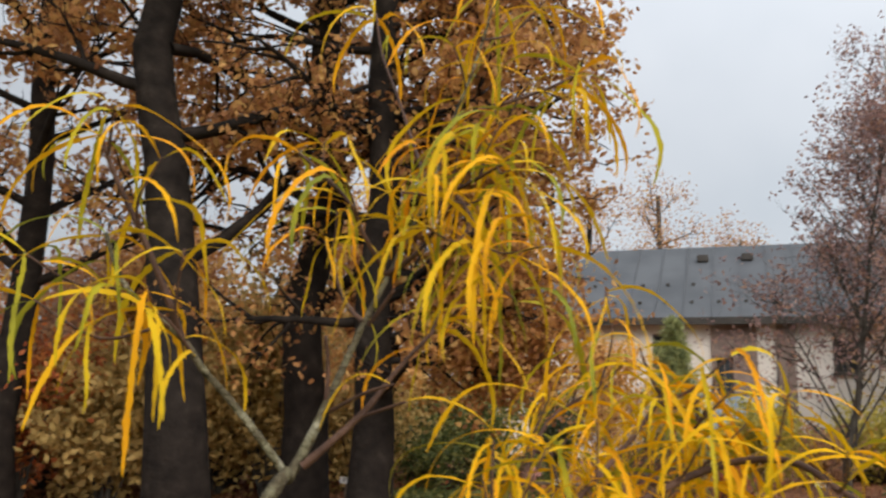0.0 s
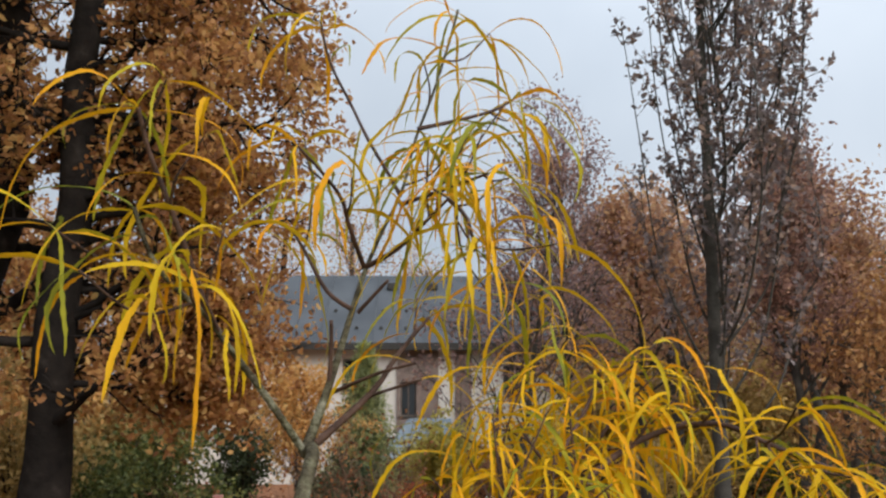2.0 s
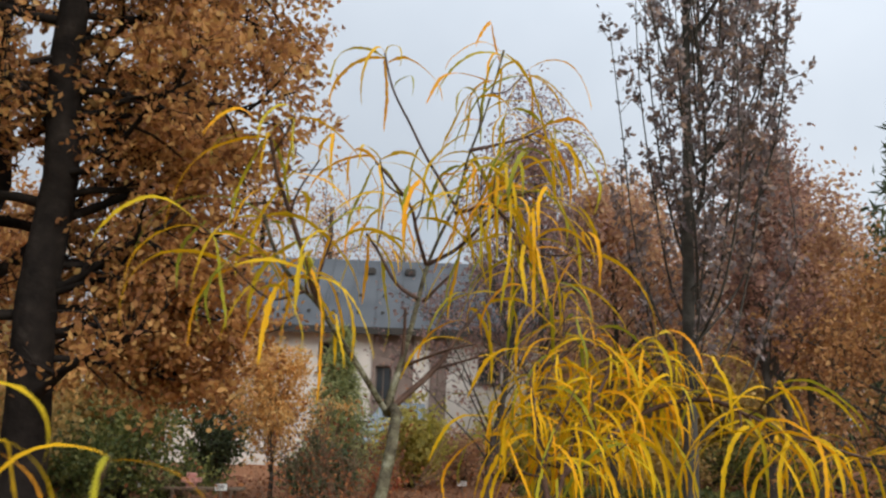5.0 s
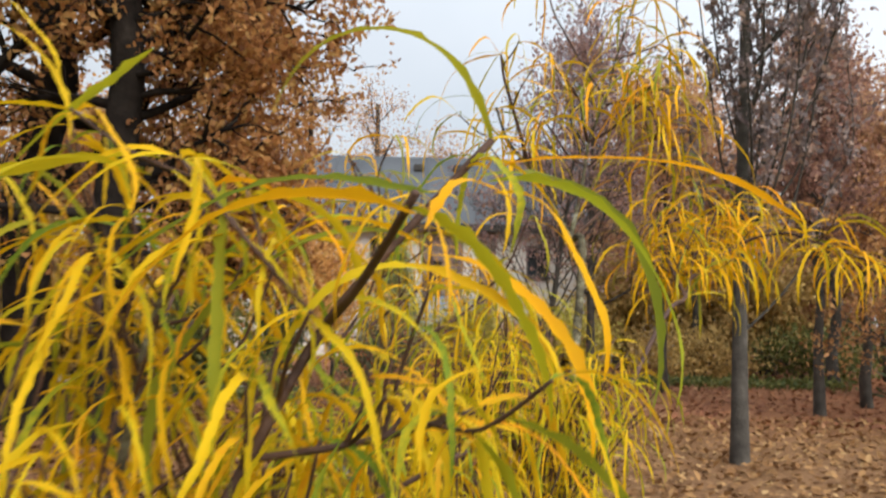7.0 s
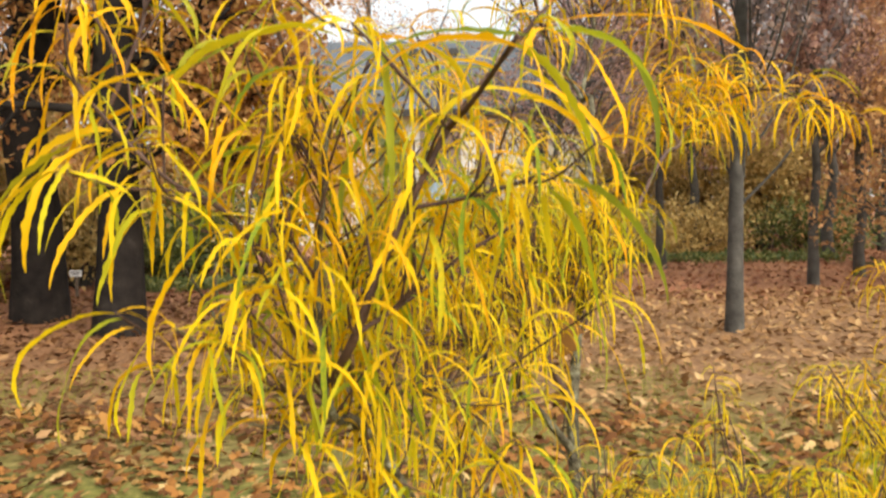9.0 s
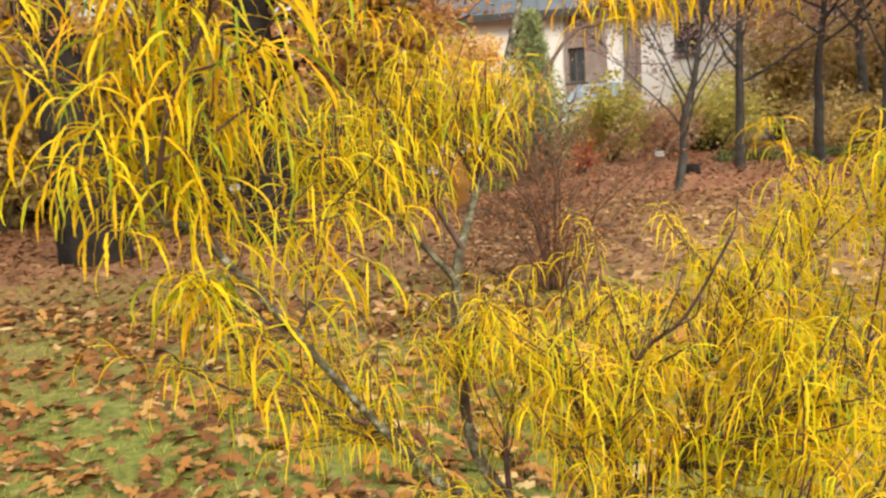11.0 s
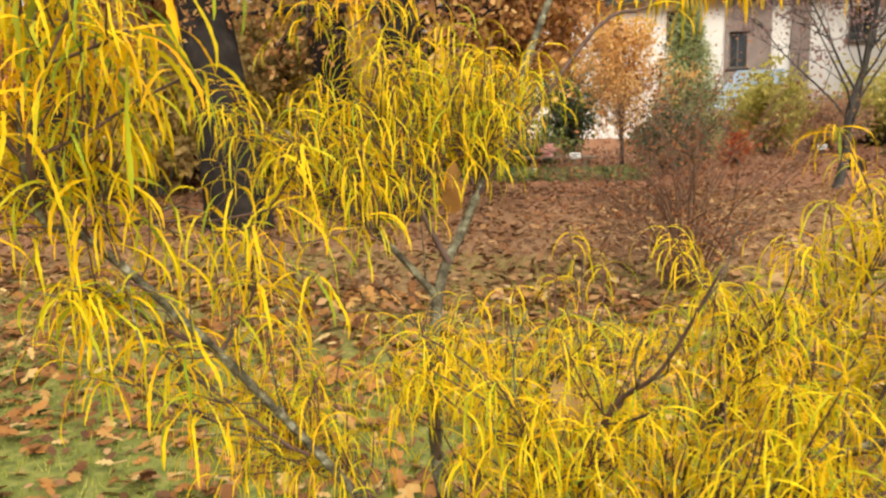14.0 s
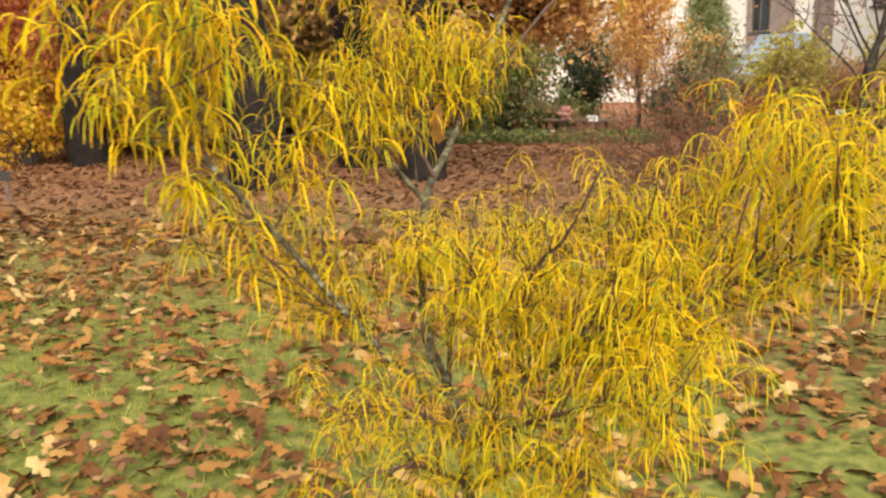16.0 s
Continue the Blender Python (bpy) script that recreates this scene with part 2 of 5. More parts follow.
def ground_material():
    """Grass and moss near the shrub, a carpet of reddish litter farther out, all broken up by noise."""
    m = bpy.data.materials.new("lawn_under_leaves")
    m.use_nodes = True
    n, l = m.node_tree.nodes, m.node_tree.links
    b = n["Principled BSDF"]
    b.inputs["Roughness"].default_value = 0.95
    b.inputs["Specular IOR Level"].default_value = 0.1
    tc = n.new("ShaderNodeTexCoord")
    sep = n.new("ShaderNodeSeparateXYZ")
    l.new(tc.outputs["Object"], sep.inputs[0])
    big = n.new("ShaderNodeTexNoise")
    big.inputs["Scale"].default_value, big.inputs["Detail"].default_value = 0.5, 4.0
    l.new(tc.outputs["Object"], big.inputs["Vector"])
    fine = n.new("ShaderNodeTexNoise")
    fine.inputs["Scale"].default_value, fine.inputs["Detail"].default_value = 14.0, 8.0
    l.new(tc.outputs["Object"], fine.inputs["Vector"])

    def ramp(fac, stops):
        r = n.new("ShaderNodeValToRGB")
        el = r.color_ramp.elements
        while len(el) < len(stops):
            el.new(0.5)
        for e, (p, c) in zip(el, stops):
            e.position, e.color = p, (*c, 1)
        l.new(fac, r.inputs["Fac"])
        return r.outputs["Color"]

    grass = ramp(fine.outputs["Fac"], [(0.3, (0.072, 0.080, 0.021)), (0.55, (0.145, 0.150, 0.034)), (0.75, (0.23, 0.18, 0.06))])
    litter = ramp(fine.outputs["Fac"], [(0.25, (0.12, 0.052, 0.028)), (0.5, (0.24, 0.108, 0.055)), (0.75, (0.35, 0.19, 0.10))])
    tan = ramp(fine.outputs["Fac"], [(0.25, (0.105, 0.054, 0.028)), (0.5, (0.20, 0.108, 0.053)), (0.75, (0.29, 0.18, 0.088))])
    far = n.new("ShaderNodeMapRange")
    far.inputs["From Min"].default_value, far.inputs["From Max"].default_value = 13.0, 18.5
    add = n.new("ShaderNodeMath")
    add.operation = "MULTIPLY_ADD"
    add.inputs[1].default_value = 6.0
    l.new(big.outputs["Fac"], add.inputs[0])
    lean = n.new("ShaderNodeMath")
    lean.operation = "MULTIPLY_ADD"
    lean.inputs[1].default_value = -0.9
    west = n.new("ShaderNodeMath")
    west.operation = "MINIMUM"
    west.inputs[1].default_value = 0.0
    l.new(sep.outputs["X"], west.inputs[0])
    l.new(west.outputs[0], lean.inputs[0])
    l.new(sep.outputs["Y"], lean.inputs[2])
    l.new(lean.outputs[0], add.inputs[2])
    l.new(add.outputs[0], far.inputs["Value"])
    near = n.new("ShaderNodeMapRange")
    near.inputs["From Min"].default_value, near.inputs["From Max"].default_value = 5.2, 10.0
    wide = n.new("ShaderNodeMath")
    wide.operation = "MULTIPLY_ADD"
    wide.inputs[1].default_value = 6.0
    l.new(big.outputs["Fac"], wide.inputs[0])
    l.new(sep.outputs["Y"], wide.inputs[2])
    l.new(wide.outputs[0], near.inputs["Value"])
    m1 = n.new("ShaderNodeMix")
    m1.data_type = "RGBA"
    l.new(near.outputs[0], m1.inputs["Factor"])
    l.new(grass, m1.inputs[6])
    l.new(tan, m1.inputs[7])
    m2 = n.new("ShaderNodeMix")
    m2.data_type = "RGBA"
    l.new(far.outputs[0], m2.inputs["Factor"])
    l.new(m1.outputs[2], m2.inputs[6])
    l.new(litter, m2.inputs[7])
    l.new(m2.outputs[2], b.inputs["Base Color"])
    bp = n.new("ShaderNodeBump")
    bp.inputs["Strength"].default_value, bp.inputs["Distance"].default_value = 0.8, 0.04
    l.new(fine.outputs["Fac"], bp.inputs["Height"])
    l.new(bp.outputs["Normal"], b.inputs["Normal"])
    return m


# ---- mesh helpers ----
def mesh_from(name, verts, faces, mat, smooth=False):
    me = bpy.data.meshes.new(name)
    me.from_pydata([tuple(v) for v in verts], [], [tuple(f) for f in faces])
    me.materials.append(mat)
    if smooth:
        me.polygons.foreach_set("use_smooth", [True] * len(me.polygons))
    me.update()
    return me


def part(name, me, parent, label=""):
    ob = new(name, me)
    ob.parent = parent
    if label:
        tagged(ob, label)
    return ob


def thing(name, x, y, z, label, category, group="", kind=""):
    ob = new(name)
    ob.location = (x, y, z)
    return tagged(ob, label, category, group, kind)


def box_mesh(name, size, mat, at=(0, 0, 0), bevel=0.0):
    bm = bmesh.new()
    bmesh.ops.create_cube(bm, size=1.0)
    for v in bm.verts:
        v.co = Vector((v.co.x * size[0] + at[0], v.co.y * size[1] + at[1], v.co.z * size[2] + at[2]))
    if bevel:
        bmesh.ops.bevel(bm, geom=bm.edges[:], offset=bevel, segments=2, affect="EDGES")
    me = bpy.data.meshes.new(name)
    bm.to_mesh(me)
    bm.free()
    me.materials.append(mat)
    return me


class Tubes:
    """Collects tapered tubes into one mesh."""

    def __init__(self):
        self.v, self.f = [], []

    def add(self, pts, r0, r1, sides=6, flare=0.0, power=1.0):
        pts = [Vector(p) for p in pts]
        n, up, first = len(pts), Vector((0.31, 0.17, 0.93)), len(self.v)
        for i, p in enumerate(pts):
            d = (pts[min(i + 1, n - 1)] - pts[max(i - 1, 0)]).normalized()
            a = d.cross(up)
            if a.length < 1e-3:
                a = d.cross(Vector((1, 0, 0)))
            a.normalize()
            b = d.cross(a)
            k = i / (n - 1)
            r = r1 + (r0 - r1) * (1 - k) ** power
            if flare:
                r *= 1 + flare * math.exp(-10 * k)
            for s in range(sides):
                w = 2 * math.pi * s / sides
                self.v.append(p + (a * math.cos(w) + b * math.sin(w)) * r)
        for i in range(n - 1):
            for s in range(sides):
                t = (s + 1) % sides
                q = first + i * sides
                self.f.append((q + s, q + t, q + sides + t, q + sides + s))
        self.f.append(tuple(first + (n - 1) * sides + s for s in range(sides)))

    def mesh(self, name, mat):
        return mesh_from(name, self.v, self.f, mat, smooth=True)


def curve_points(pts, steps):
    """A smooth line through the given points."""
    p = [Vector(q) for q in pts]
    out = []
    for i in range(len(p) - 1):
        a, b, c, d = p[max(i - 1, 0)], p[i], p[i + 1], p[min(i + 2, len(p) - 1)]
        for s in range(steps):
            t = s / steps
            out.append(0.5 * (2 * b + (c - a) * t + (2 * a - 5 * b + 4 * c - d) * t * t + (3 * b - a - 3 * c + d) * t ** 3))
    out.append(p[-1])
    return out


def scatter_mesh(name, template, faces, places, sizes, mat, rng, flat=0.0, lean=None):
    """One mesh of many small leaves, each turned at random; flat draws them towards lying level."""
    n, k = len(places), len(template)
    q = rng.normal(size=(n, 4))
    if flat:
        a = rng.uniform(0, math.pi, n)
        q = np.stack([np.cos(a), rng.normal(0, flat, n), rng.normal(0, flat, n), np.sin(a)], 1)
    q /= np.linalg.norm(q, axis=1)[:, None]
    w, x, y, z = q.T
    rot = np.array([[1 - 2 * (y * y + z * z), 2 * (x * y - z * w), 2 * (x * z + y * w)],
                    [2 * (x * y + z * w), 1 - 2 * (x * x + z * z), 2 * (y * z - x * w)],
                    [2 * (x * z - y * w), 2 * (y * z + x * w), 1 - 2 * (x * x + y * y)]]).transpose(2, 0, 1)
    t = np.asarray(template)
    v = np.einsum("nij,kj->nki", rot, t) * np.asarray(sizes)[:, None, None] + np.asarray(places)[:, None, :]
    f = (np.asarray(faces)[None] + (np.arange(n) * k)[:, None, None]).reshape(-1)
    m = len(faces[0])
    me = bpy.data.meshes.new(name)
    me.vertices.add(n * k)
    me.vertices.foreach_set("co", v.reshape(-1))
    me.loops.add(len(f))
    me.loops.foreach_set("vertex_index", f)
    count = len(f) // m
    me.polygons.add(count)
    me.polygons.foreach_set("loop_start", np.arange(count) * m)
    me.update(calc_edges=True)
    me.materials.append(mat)
    return me


# leaf outlines, about one unit long, as fans of triangles
def fan(outline, mid=(0.5, 0.0, 0.06)):
    v = [mid] + outline
    f = [(0, i, i % len(outline) + 1) for i in range(1, len(outline) + 1)]
    return v, f


OAK_V, OAK_F = fan([(0, 0, 0), (0.2, 0.16, 0.03), (0.3, 0.1, 0.03), (0.48, 0.3, 0.02), (0.58, 0.14, 0.03), (0.8, 0.24, -0.02), (1.0, 0, -0.06),
                    (0.8, -0.24, -0.02), (0.58, -0.14, 0.03), (0.48, -0.3, 0.02), (0.3, -0.1, 0.03), (0.2, -0.16, 0.03)])
TREE_V, TREE_F = fan([(0, 0, 0), (0.3, 0.26, 0.04), (0.7, 0.22, 0.0), (1.0, 0, -0.08), (0.7, -0.22, 0.0), (0.3, -0.26, 0.04)])
DIAMOND_V, DIAMOND_F = [(0, 0, 0), (0.45, 0.28, 0.05), (1.0, 0, -0.08), (0.45, -0.28, 0.05)], [(0, 2, 1), (0, 3, 2)]
SPRIG_V, SPRIG_F = fan([(0, 0, 0), (0.25, 0.12, 0.0), (1.0, 0.02, -0.1), (0.25, -0.12, 0.0)])


# ---- trees ----
def tree(name, x, y, label, category, rng, h, r, z0, limbs, reach, rise, leaf_mat, leaves, leaf, bark, crown_r=0.28, subs=6, group="", lean=(0, 0), shape=None, sag=0.0, spread=0.75, low=(), open_front=False, twig=(0.3, 0.5), far_off=False, tuft=(1, 0.0), plain=False):
    """A tapered trunk with limbs and boughs, and a crown of separate leaves round the twigs."""
    t = thing(name, x, y, 0, label, category, group)
    wood, tips = Tubes(), []
    top = Vector((lean[0] * h, lean[1] * h, h))
    trunk = [Vector((0, 0, -0.05))]
    for i in range(1, 11):
        k = i / 10
        trunk.append(top * k + Vector((rng.normal(0, r * 0.35), rng.normal(0, r * 0.35), 0)))
    wood.add(curve_points(trunk, 2), r, r * (0.4 if r > 0.2 else 0.12), 12, 0.4 if r > 0.2 else 0.2)

    def bough(start, way, length, radius, level):
        pts, p, d = [start], start.copy(), way.normalized()
        n = 5
        for i in range(n):
            d = (d + Vector(rng.normal(0, 0.16, 3)) + Vector((0, 0, 0.05 - sag * i * 0.05))).normalized()
            p = p + d * (length / n)
            pts.append(p.copy())
        if not far_off or level < 2:
            wood.add(pts if level < 2 and not far_off else pts[::2] + pts[-1:], radius, radius * 0.25, 6 if level == 0 else 4 if level == 1 else 3)
        if level == 2:
            tips.extend(pts[1:])
            return
        for i in range(subs if level == 0 else 4):
            k = rng.uniform(0.25, 1.0)
            q = pts[0].lerp(pts[-1], 0) if k <= 0 else pts[min(int(k * n), n - 1)].lerp(pts[min(int(k * n) + 1, n)], k * n % 1)
            side = Vector(rng.normal(0, 1, 3))
            side -= d * side.dot(d)
            bough(q, d * 0.75 + side.normalized() * spread + Vector((0, 0, 0.1 - sag * 0.25)), length * rng.uniform(*twig), radius * 0.42, level + 1)

    for i in range(limbs):
        k = (i + rng.uniform(0, 1)) / limbs
        z = z0 + (h * 0.96 - z0) * k
        q = top * (z / h)
        a = i * 2.4 + rng.normal(0, 0.4)
        if open_front and math.cos(a + 1.15) > 0.72 and z < 7.5:
            continue
        far = reach * (shape(k) if shape else (1 - 0.75 * k)) * rng.uniform(0.8, 1.15)
        bough(q, Vector((math.cos(a), math.sin(a), rise * rng.uniform(0.7, 1.3))), far, r * (0.34 - 0.2 * k), 0)
    for z, a, far, up in low:
        had = len(tips)
        bough(top * (z / h), Vector((math.cos(radians(a)), math.sin(radians(a)), up)), far, r * 0.22, 0)
        tips.extend(tips[had:] * 2)
    part("trunk", wood.mesh("trunk", bark), t)
    tp = np.array([tuple(q) for q in tips])
    bunches = leaves // tuft[0]
    places = np.repeat(tp[rng.integers(0, len(tp), bunches)] + rng.normal(0, crown_r, (bunches, 3)), tuft[0], axis=0)
    places += rng.normal(0, 1, places.shape) * tuft[1]
    places[:, 2] = np.maximum(places[:, 2], 0.05)
    form = (DIAMOND_V, DIAMOND_F) if far_off or plain else (TREE_V, TREE_F)
    part("crown", scatter_mesh("crown", *form, places, rng.uniform(0.7, 1.3, len(places)) * leaf, leaf_mat, rng), t)
    return t


def bush(name, x, y, label, category, rng, w, h, leaf_mat, leaves, leaf, bark, stems=14, fine=1.0, group="", depth=None, spray=0, loose=0.07, far_off=False):
    """Many thin stems from one foot, and leaves round them."""
    t = thing(name, x, y, 0, label, category, group)
    wood, tips = Tubes(), []
    depth = depth or w
    for i in range(stems):
        a, k = rng.uniform(0, 2 * math.pi), math.sqrt(rng.uniform(0.02, 1))
        end = Vector((math.cos(a) * w / 2 * k, math.sin(a) * depth / 2 * k, h * math.sqrt(max(0.08, 1 - (k * 0.9) ** 2)) * rng.uniform(0.75, 1.05)))
        foot = Vector((end.x * 0.12, end.y * 0.12, -0.03))
        mid = foot.lerp(end, 0.5) + Vector((end.x * -0.1, end.y * -0.1, h * 0.1)) + Vector(rng.normal(0, 0.04 * h, 3))
        pts = curve_points([foot, mid, end], 4)
        wood.add(pts, (0.012 + 0.006 * h) * fine, 0.004 * fine, 5)
        tips.extend(pts[3:])
        for j in range(5):
            q = pts[rng.integers(2, len(pts))]
            e = q + (end - mid).normalized() * h * rng.uniform(0.08, 0.22) + Vector(rng.normal(0, 0.09 * h, 3))
            wood.add([q, q.lerp(e, 0.5) + Vector((0, 0, 0.02 * h)), e], 0.006 * fine, 0.002 * fine, 4)
            tips.extend([q.lerp(e, 0.5), e, e])
            for _ in range(spray):
                g = e + (e - q) * rng.uniform(0.3, 0.8) + Vector(rng.normal(0, 0.05 * h, 3))
                wood.add([q.lerp(e, rng.uniform(0.3, 0.9)), g], 0.003 * fine, 0.001, 3)
                tips.append(g)
    tagged(part("stem_clump", wood.mesh("stem_clump", bark), t), kind="stuff")
    tp = np.array([tuple(q) for q in tips])
    places = tp[rng.integers(0, len(tp), leaves)] + rng.normal(0, loose * max(w, h), (leaves, 3)) * np.array([1, depth / w, 0.9])
    places[:, 2] = np.maximum(places[:, 2], 0.03)
    part("foliage", scatter_mesh("foliage", *((DIAMOND_V, DIAMOND_F) if far_off else (TREE_V, TREE_F)), places, rng.uniform(0.7, 1.3, leaves) * leaf, leaf_mat, rng), t)
    return t


def fir(name, x, y, label, rng, h, w, mat, z0=0.3, whorls=16, leaf=0.22, per=26):
    t = thing(name, x, y, 0, label, "conifer")
    wood, places = Tubes(), []
    wood.add([(0, 0, -0.05), (0.02, 0, h * 0.5), (0, 0.01, h)], 0.02 * h, 0.01, 8, 0.3)
    for i in range(whorls):
        k = i / (whorls - 1)
        z, reach = z0 + (h * 0.97 - z0) * k, w / 2 * (1 - k) ** 0.8 + 0.05
        for j in range(7):
            a = j * 2 * math.pi / 7 + i * 0.6 + rng.normal(0, 0.15)
            rr = reach * rng.uniform(0.75, 1.12)
            end = Vector((math.cos(a) * rr, math.sin(a) * rr, z + rr * rng.uniform(-0.25, 0.15)))
            mid = Vector((math.cos(a) * rr * 0.5, math.sin(a) * rr * 0.5, z + 0.04))
            wood.add([(0, 0, z), mid, end], 0.012, 0.004, 4)
            for s in range(per):
                f = rng.uniform(0.15, 1)
                q = (Vector((0, 0, z)).lerp(mid, f * 2) if f < 0.5 else mid.lerp(end, f * 2 - 1)) + Vector(rng.normal(0, 0.06 + 0.05 * rr, 3))
                places.append(tuple(q))
    part("trunk", wood.mesh("trunk", M_BARK), t)
    part("needles", scatter_mesh("needles", SPRIG_V, SPRIG_F, np.array(places), rng.uniform(0.7, 1.3, len(places)) * leaf, mat, rng), t)
    return t


# ---- ground ----
def make_ground():
    v, f = [], []
    xs = [-2000, -600, -200, -80, -40] + [-20 + 0.8 * i for i in range(51)] + [40, 80, 200, 600, 2000]
    ys = [-2000, -600, -200, -60, -20] + [-8 + 0.8 * i for i in range(51)] + [60, 120, 300, 800, 2000]
    for b in ys:
        for a in xs:
            calm = 1.0 if -20 <= a <= 20 and -8 <= b <= 32 else 0.0
            v.append((a, b, calm * 0.025 * noise.noise(Vector((a * 0.5, b * 0.5, 3.1)))))
    n = len(xs)
    for j in range(len(ys) - 1):
        for i in range(n - 1):
            f.append((j * n + i, j * n + i + 1, (j + 1) * n + i + 1, (j + 1) * n + i))
    ob = new("ground", mesh_from("ground", v, f, ground_material(), smooth=True))
    return tagged(ob, "lawn with moss and a carpet of fallen brown leaves", "ground", kind="structure")


ground = make_ground()

# ---- house ----
def make_house():
    x0, x1, y0, y1, eave, ridge = -10.0, 10.0, 31.5, 40.5, 5.0, 8.5
    t = thing("house", 0, y0, 0, "two-storey cream plastered house with grey sheet roof", "house")
    th = 0.35
    # front wall in pieces round its openings
    openings = [(-2.7, 3.45, 0.85, 1.15), (-0.62, 2.45, 0.62, 1.3), (3.4, 3.2, 0.9, 1.2), (6.4, 3.2, 0.9, 1.2)]
    xs = sorted({x0, x1} | {o[0] - o[2] / 2 for o in openings} | {o[0] + o[2] / 2 for o in openings})
    bm = bmesh.new()
    def slab(ax, bx, az, bz, ya, yb):
        g = bmesh.ops.create_cube(bm, size=1.0)["verts"]
        for vv in g:
            vv.co = Vector(((ax + bx) / 2 + vv.co.x * (bx - ax), (ya + yb) / 2 + vv.co.y * (yb - ya), (az + bz) / 2 + vv.co.z * (bz - az)))
    for a, b in zip(xs[:-1], xs[1:]):
        holes = sorted((o[1], o[1] + o[3]) for o in openings if o[0] - o[2] / 2 < (a + b) / 2 < o[0] + o[2] / 2)
        z = -0.3
        for lo, hi in holes:
            slab(a, b, z, lo, 0, th)
            z = hi
        slab(a, b, z, eave, 0, th)
    slab(x0, x0 + th, -0.3, eave, th, y1 - y0 - th)
    slab(x1 - th, x1, -0.3, eave, th, y1 - y0 - th)
    slab(x0, x1, -0.3, eave, y1 - y0 - th, y1 - y0)
    bmesh.ops.remove_doubles(bm, verts=bm.verts, dist=0.0005)
    me = bpy.data.meshes.new("wall")
    bm.to_mesh(me)
    bm.free()
    me.materials.append(M_PLASTER)
    part("wall", me, t)
    # hipped roof with an overhang
    o = 0.5
    rv = [(x0 - o, -o, eave), (x1 + o, -o, eave), (x1 + o, 9 + o, eave), (x0 - o, 9 + o, eave), (x0 + 4.2, 4.5, ridge), (x1 - 4.2, 4.5, ridge)]
    rv += [(a, b, c + 0.14) for a, b, c in rv]
    rf = [(6, 7, 11, 10), (8, 9, 10, 11), (9, 6, 10), (7, 8, 11), (0, 3, 2, 1), (0, 1, 7, 6), (1, 2, 8, 7), (2, 3, 9, 8), (3, 0, 6, 9)]
    roof = part("roof", mesh_from("roof", rv, rf, M_ROOF), t, "grey sheet metal hipped roof")
    seam = box_mesh("seam", (0.05, 6.2, 0.05), M_ROOF)
    slope = math.atan2(3.5, 5.0)
    for i in range(11):
        s = part("seam", seam, roof)
        s.matrix_local = Matrix.Translation((-5.0 + i, 2.0, eave + 1.75 + 0.17)) @ Matrix.Rotation(slope, 4, "X")
    part("eave_board", box_mesh("eave_board", (21.0, 0.06, 0.26), M_DARKTRIM, (0, -0.54, eave + 0.02)), t, "dark eave board and gutter")
    hook = box_mesh("snow_guard", (0.12, 0.1, 0.08), M_DARKTRIM)
    for row in (0.9, 2.1):
        for i in range(12):
            s = part("snow_guard", hook, roof)
            s.location = (-5.5 + i * 0.95, -o + row, eave + 0.2 + row * 0.7)
    for cx in (-1.4, 0.3):
        part("roof_vent", box_mesh("roof_vent", (0.45, 0.4, 0.3), M_DARKTRIM, (cx, 3.4, eave + 2.95), 0.04), t)
    for wx, wz, ww, wh in openings:
        w = part("window", box_mesh("window", (ww, 0.06, 0.07), M_FRAME, (wx, 0.12, wz + 0.035)), t, "dark framed window")
        part("frame", box_mesh("frame", (ww, 0.06, 0.07), M_FRAME, (wx, 0.12, wz + wh - 0.035)), w)
        for sx in (-1, 1):
            part("frame", box_mesh("frame", (0.07, 0.06, wh - 0.14), M_FRAME, (wx + sx * (ww / 2 - 0.035), 0.12, wz + wh / 2)), w)
        part("mullion", box_mesh("mullion", (0.05, 0.05, wh - 0.14), M_FRAME, (wx, 0.12, wz + wh / 2)), w)
        part("pane", box_mesh("pane", (ww - 0.1, 0.012, wh - 0.1), M_GLASS, (wx, 0.17, wz + wh / 2)), w, "dark glass pane")
        part("sill", box_mesh("sill", (ww + 0.16, 0.16, 0.05), M_DARKTRIM, (wx, -0.05, wz - 0.025)), w)
    # brown cladding bands, round the tall window and farther along
    for bx, bw in ((-0.99, 0.12), (0.1, 0.82), (1.45, 0.62)):
        part("cladding_band", box_mesh("cladding_band", (bw, 0.08, eave), M_BROWNCLAD, (bx, -0.042, eave / 2 - 0.1)), t, "brown timber cladding")
    part("cladding_band", box_mesh("cladding_band", (0.62, 0.08, 1.25), M_BROWNCLAD, (-0.62, -0.042, 4.375)), t)
    part("cladding_band", box_mesh("cladding_band", (0.62, 0.08, 2.35), M_BROWNCLAD, (-0.62, -0.042, 1.2)), t)
    pv = [(-1.6, -1.9, 0.9), (1.0, -1.9, 0.9), (1.0, -0.1, 2.3), (-0.6, -0.1, 2.3), (-1.6, -1.9, 0.98), (1.0, -1.9, 0.98), (1.0, -0.1, 2.38), (-0.6, -0.1, 2.38)]
    part("porch_roof", mesh_from("porch_roof", pv, [(3, 2, 1, 0), (4, 5, 6, 7), (0, 1, 5, 4), (1, 2, 6, 5), (2, 3, 7, 6), (3, 0, 4, 7)], M_PORCH), t, "blue-grey sheet porch roof")
    for px in (-1.45, 0.85):
        part("porch_post", box_mesh("porch_post", (0.14, 0.14, 1.1), M_WOOD, (px, -1.75, 0.4), 0.01), t)
    part("door", box_mesh("door", (1.0, 0.06, 1.9), M_DARKTRIM, (-1.35, -0.045, 0.75), 0.01), t, "dark door")
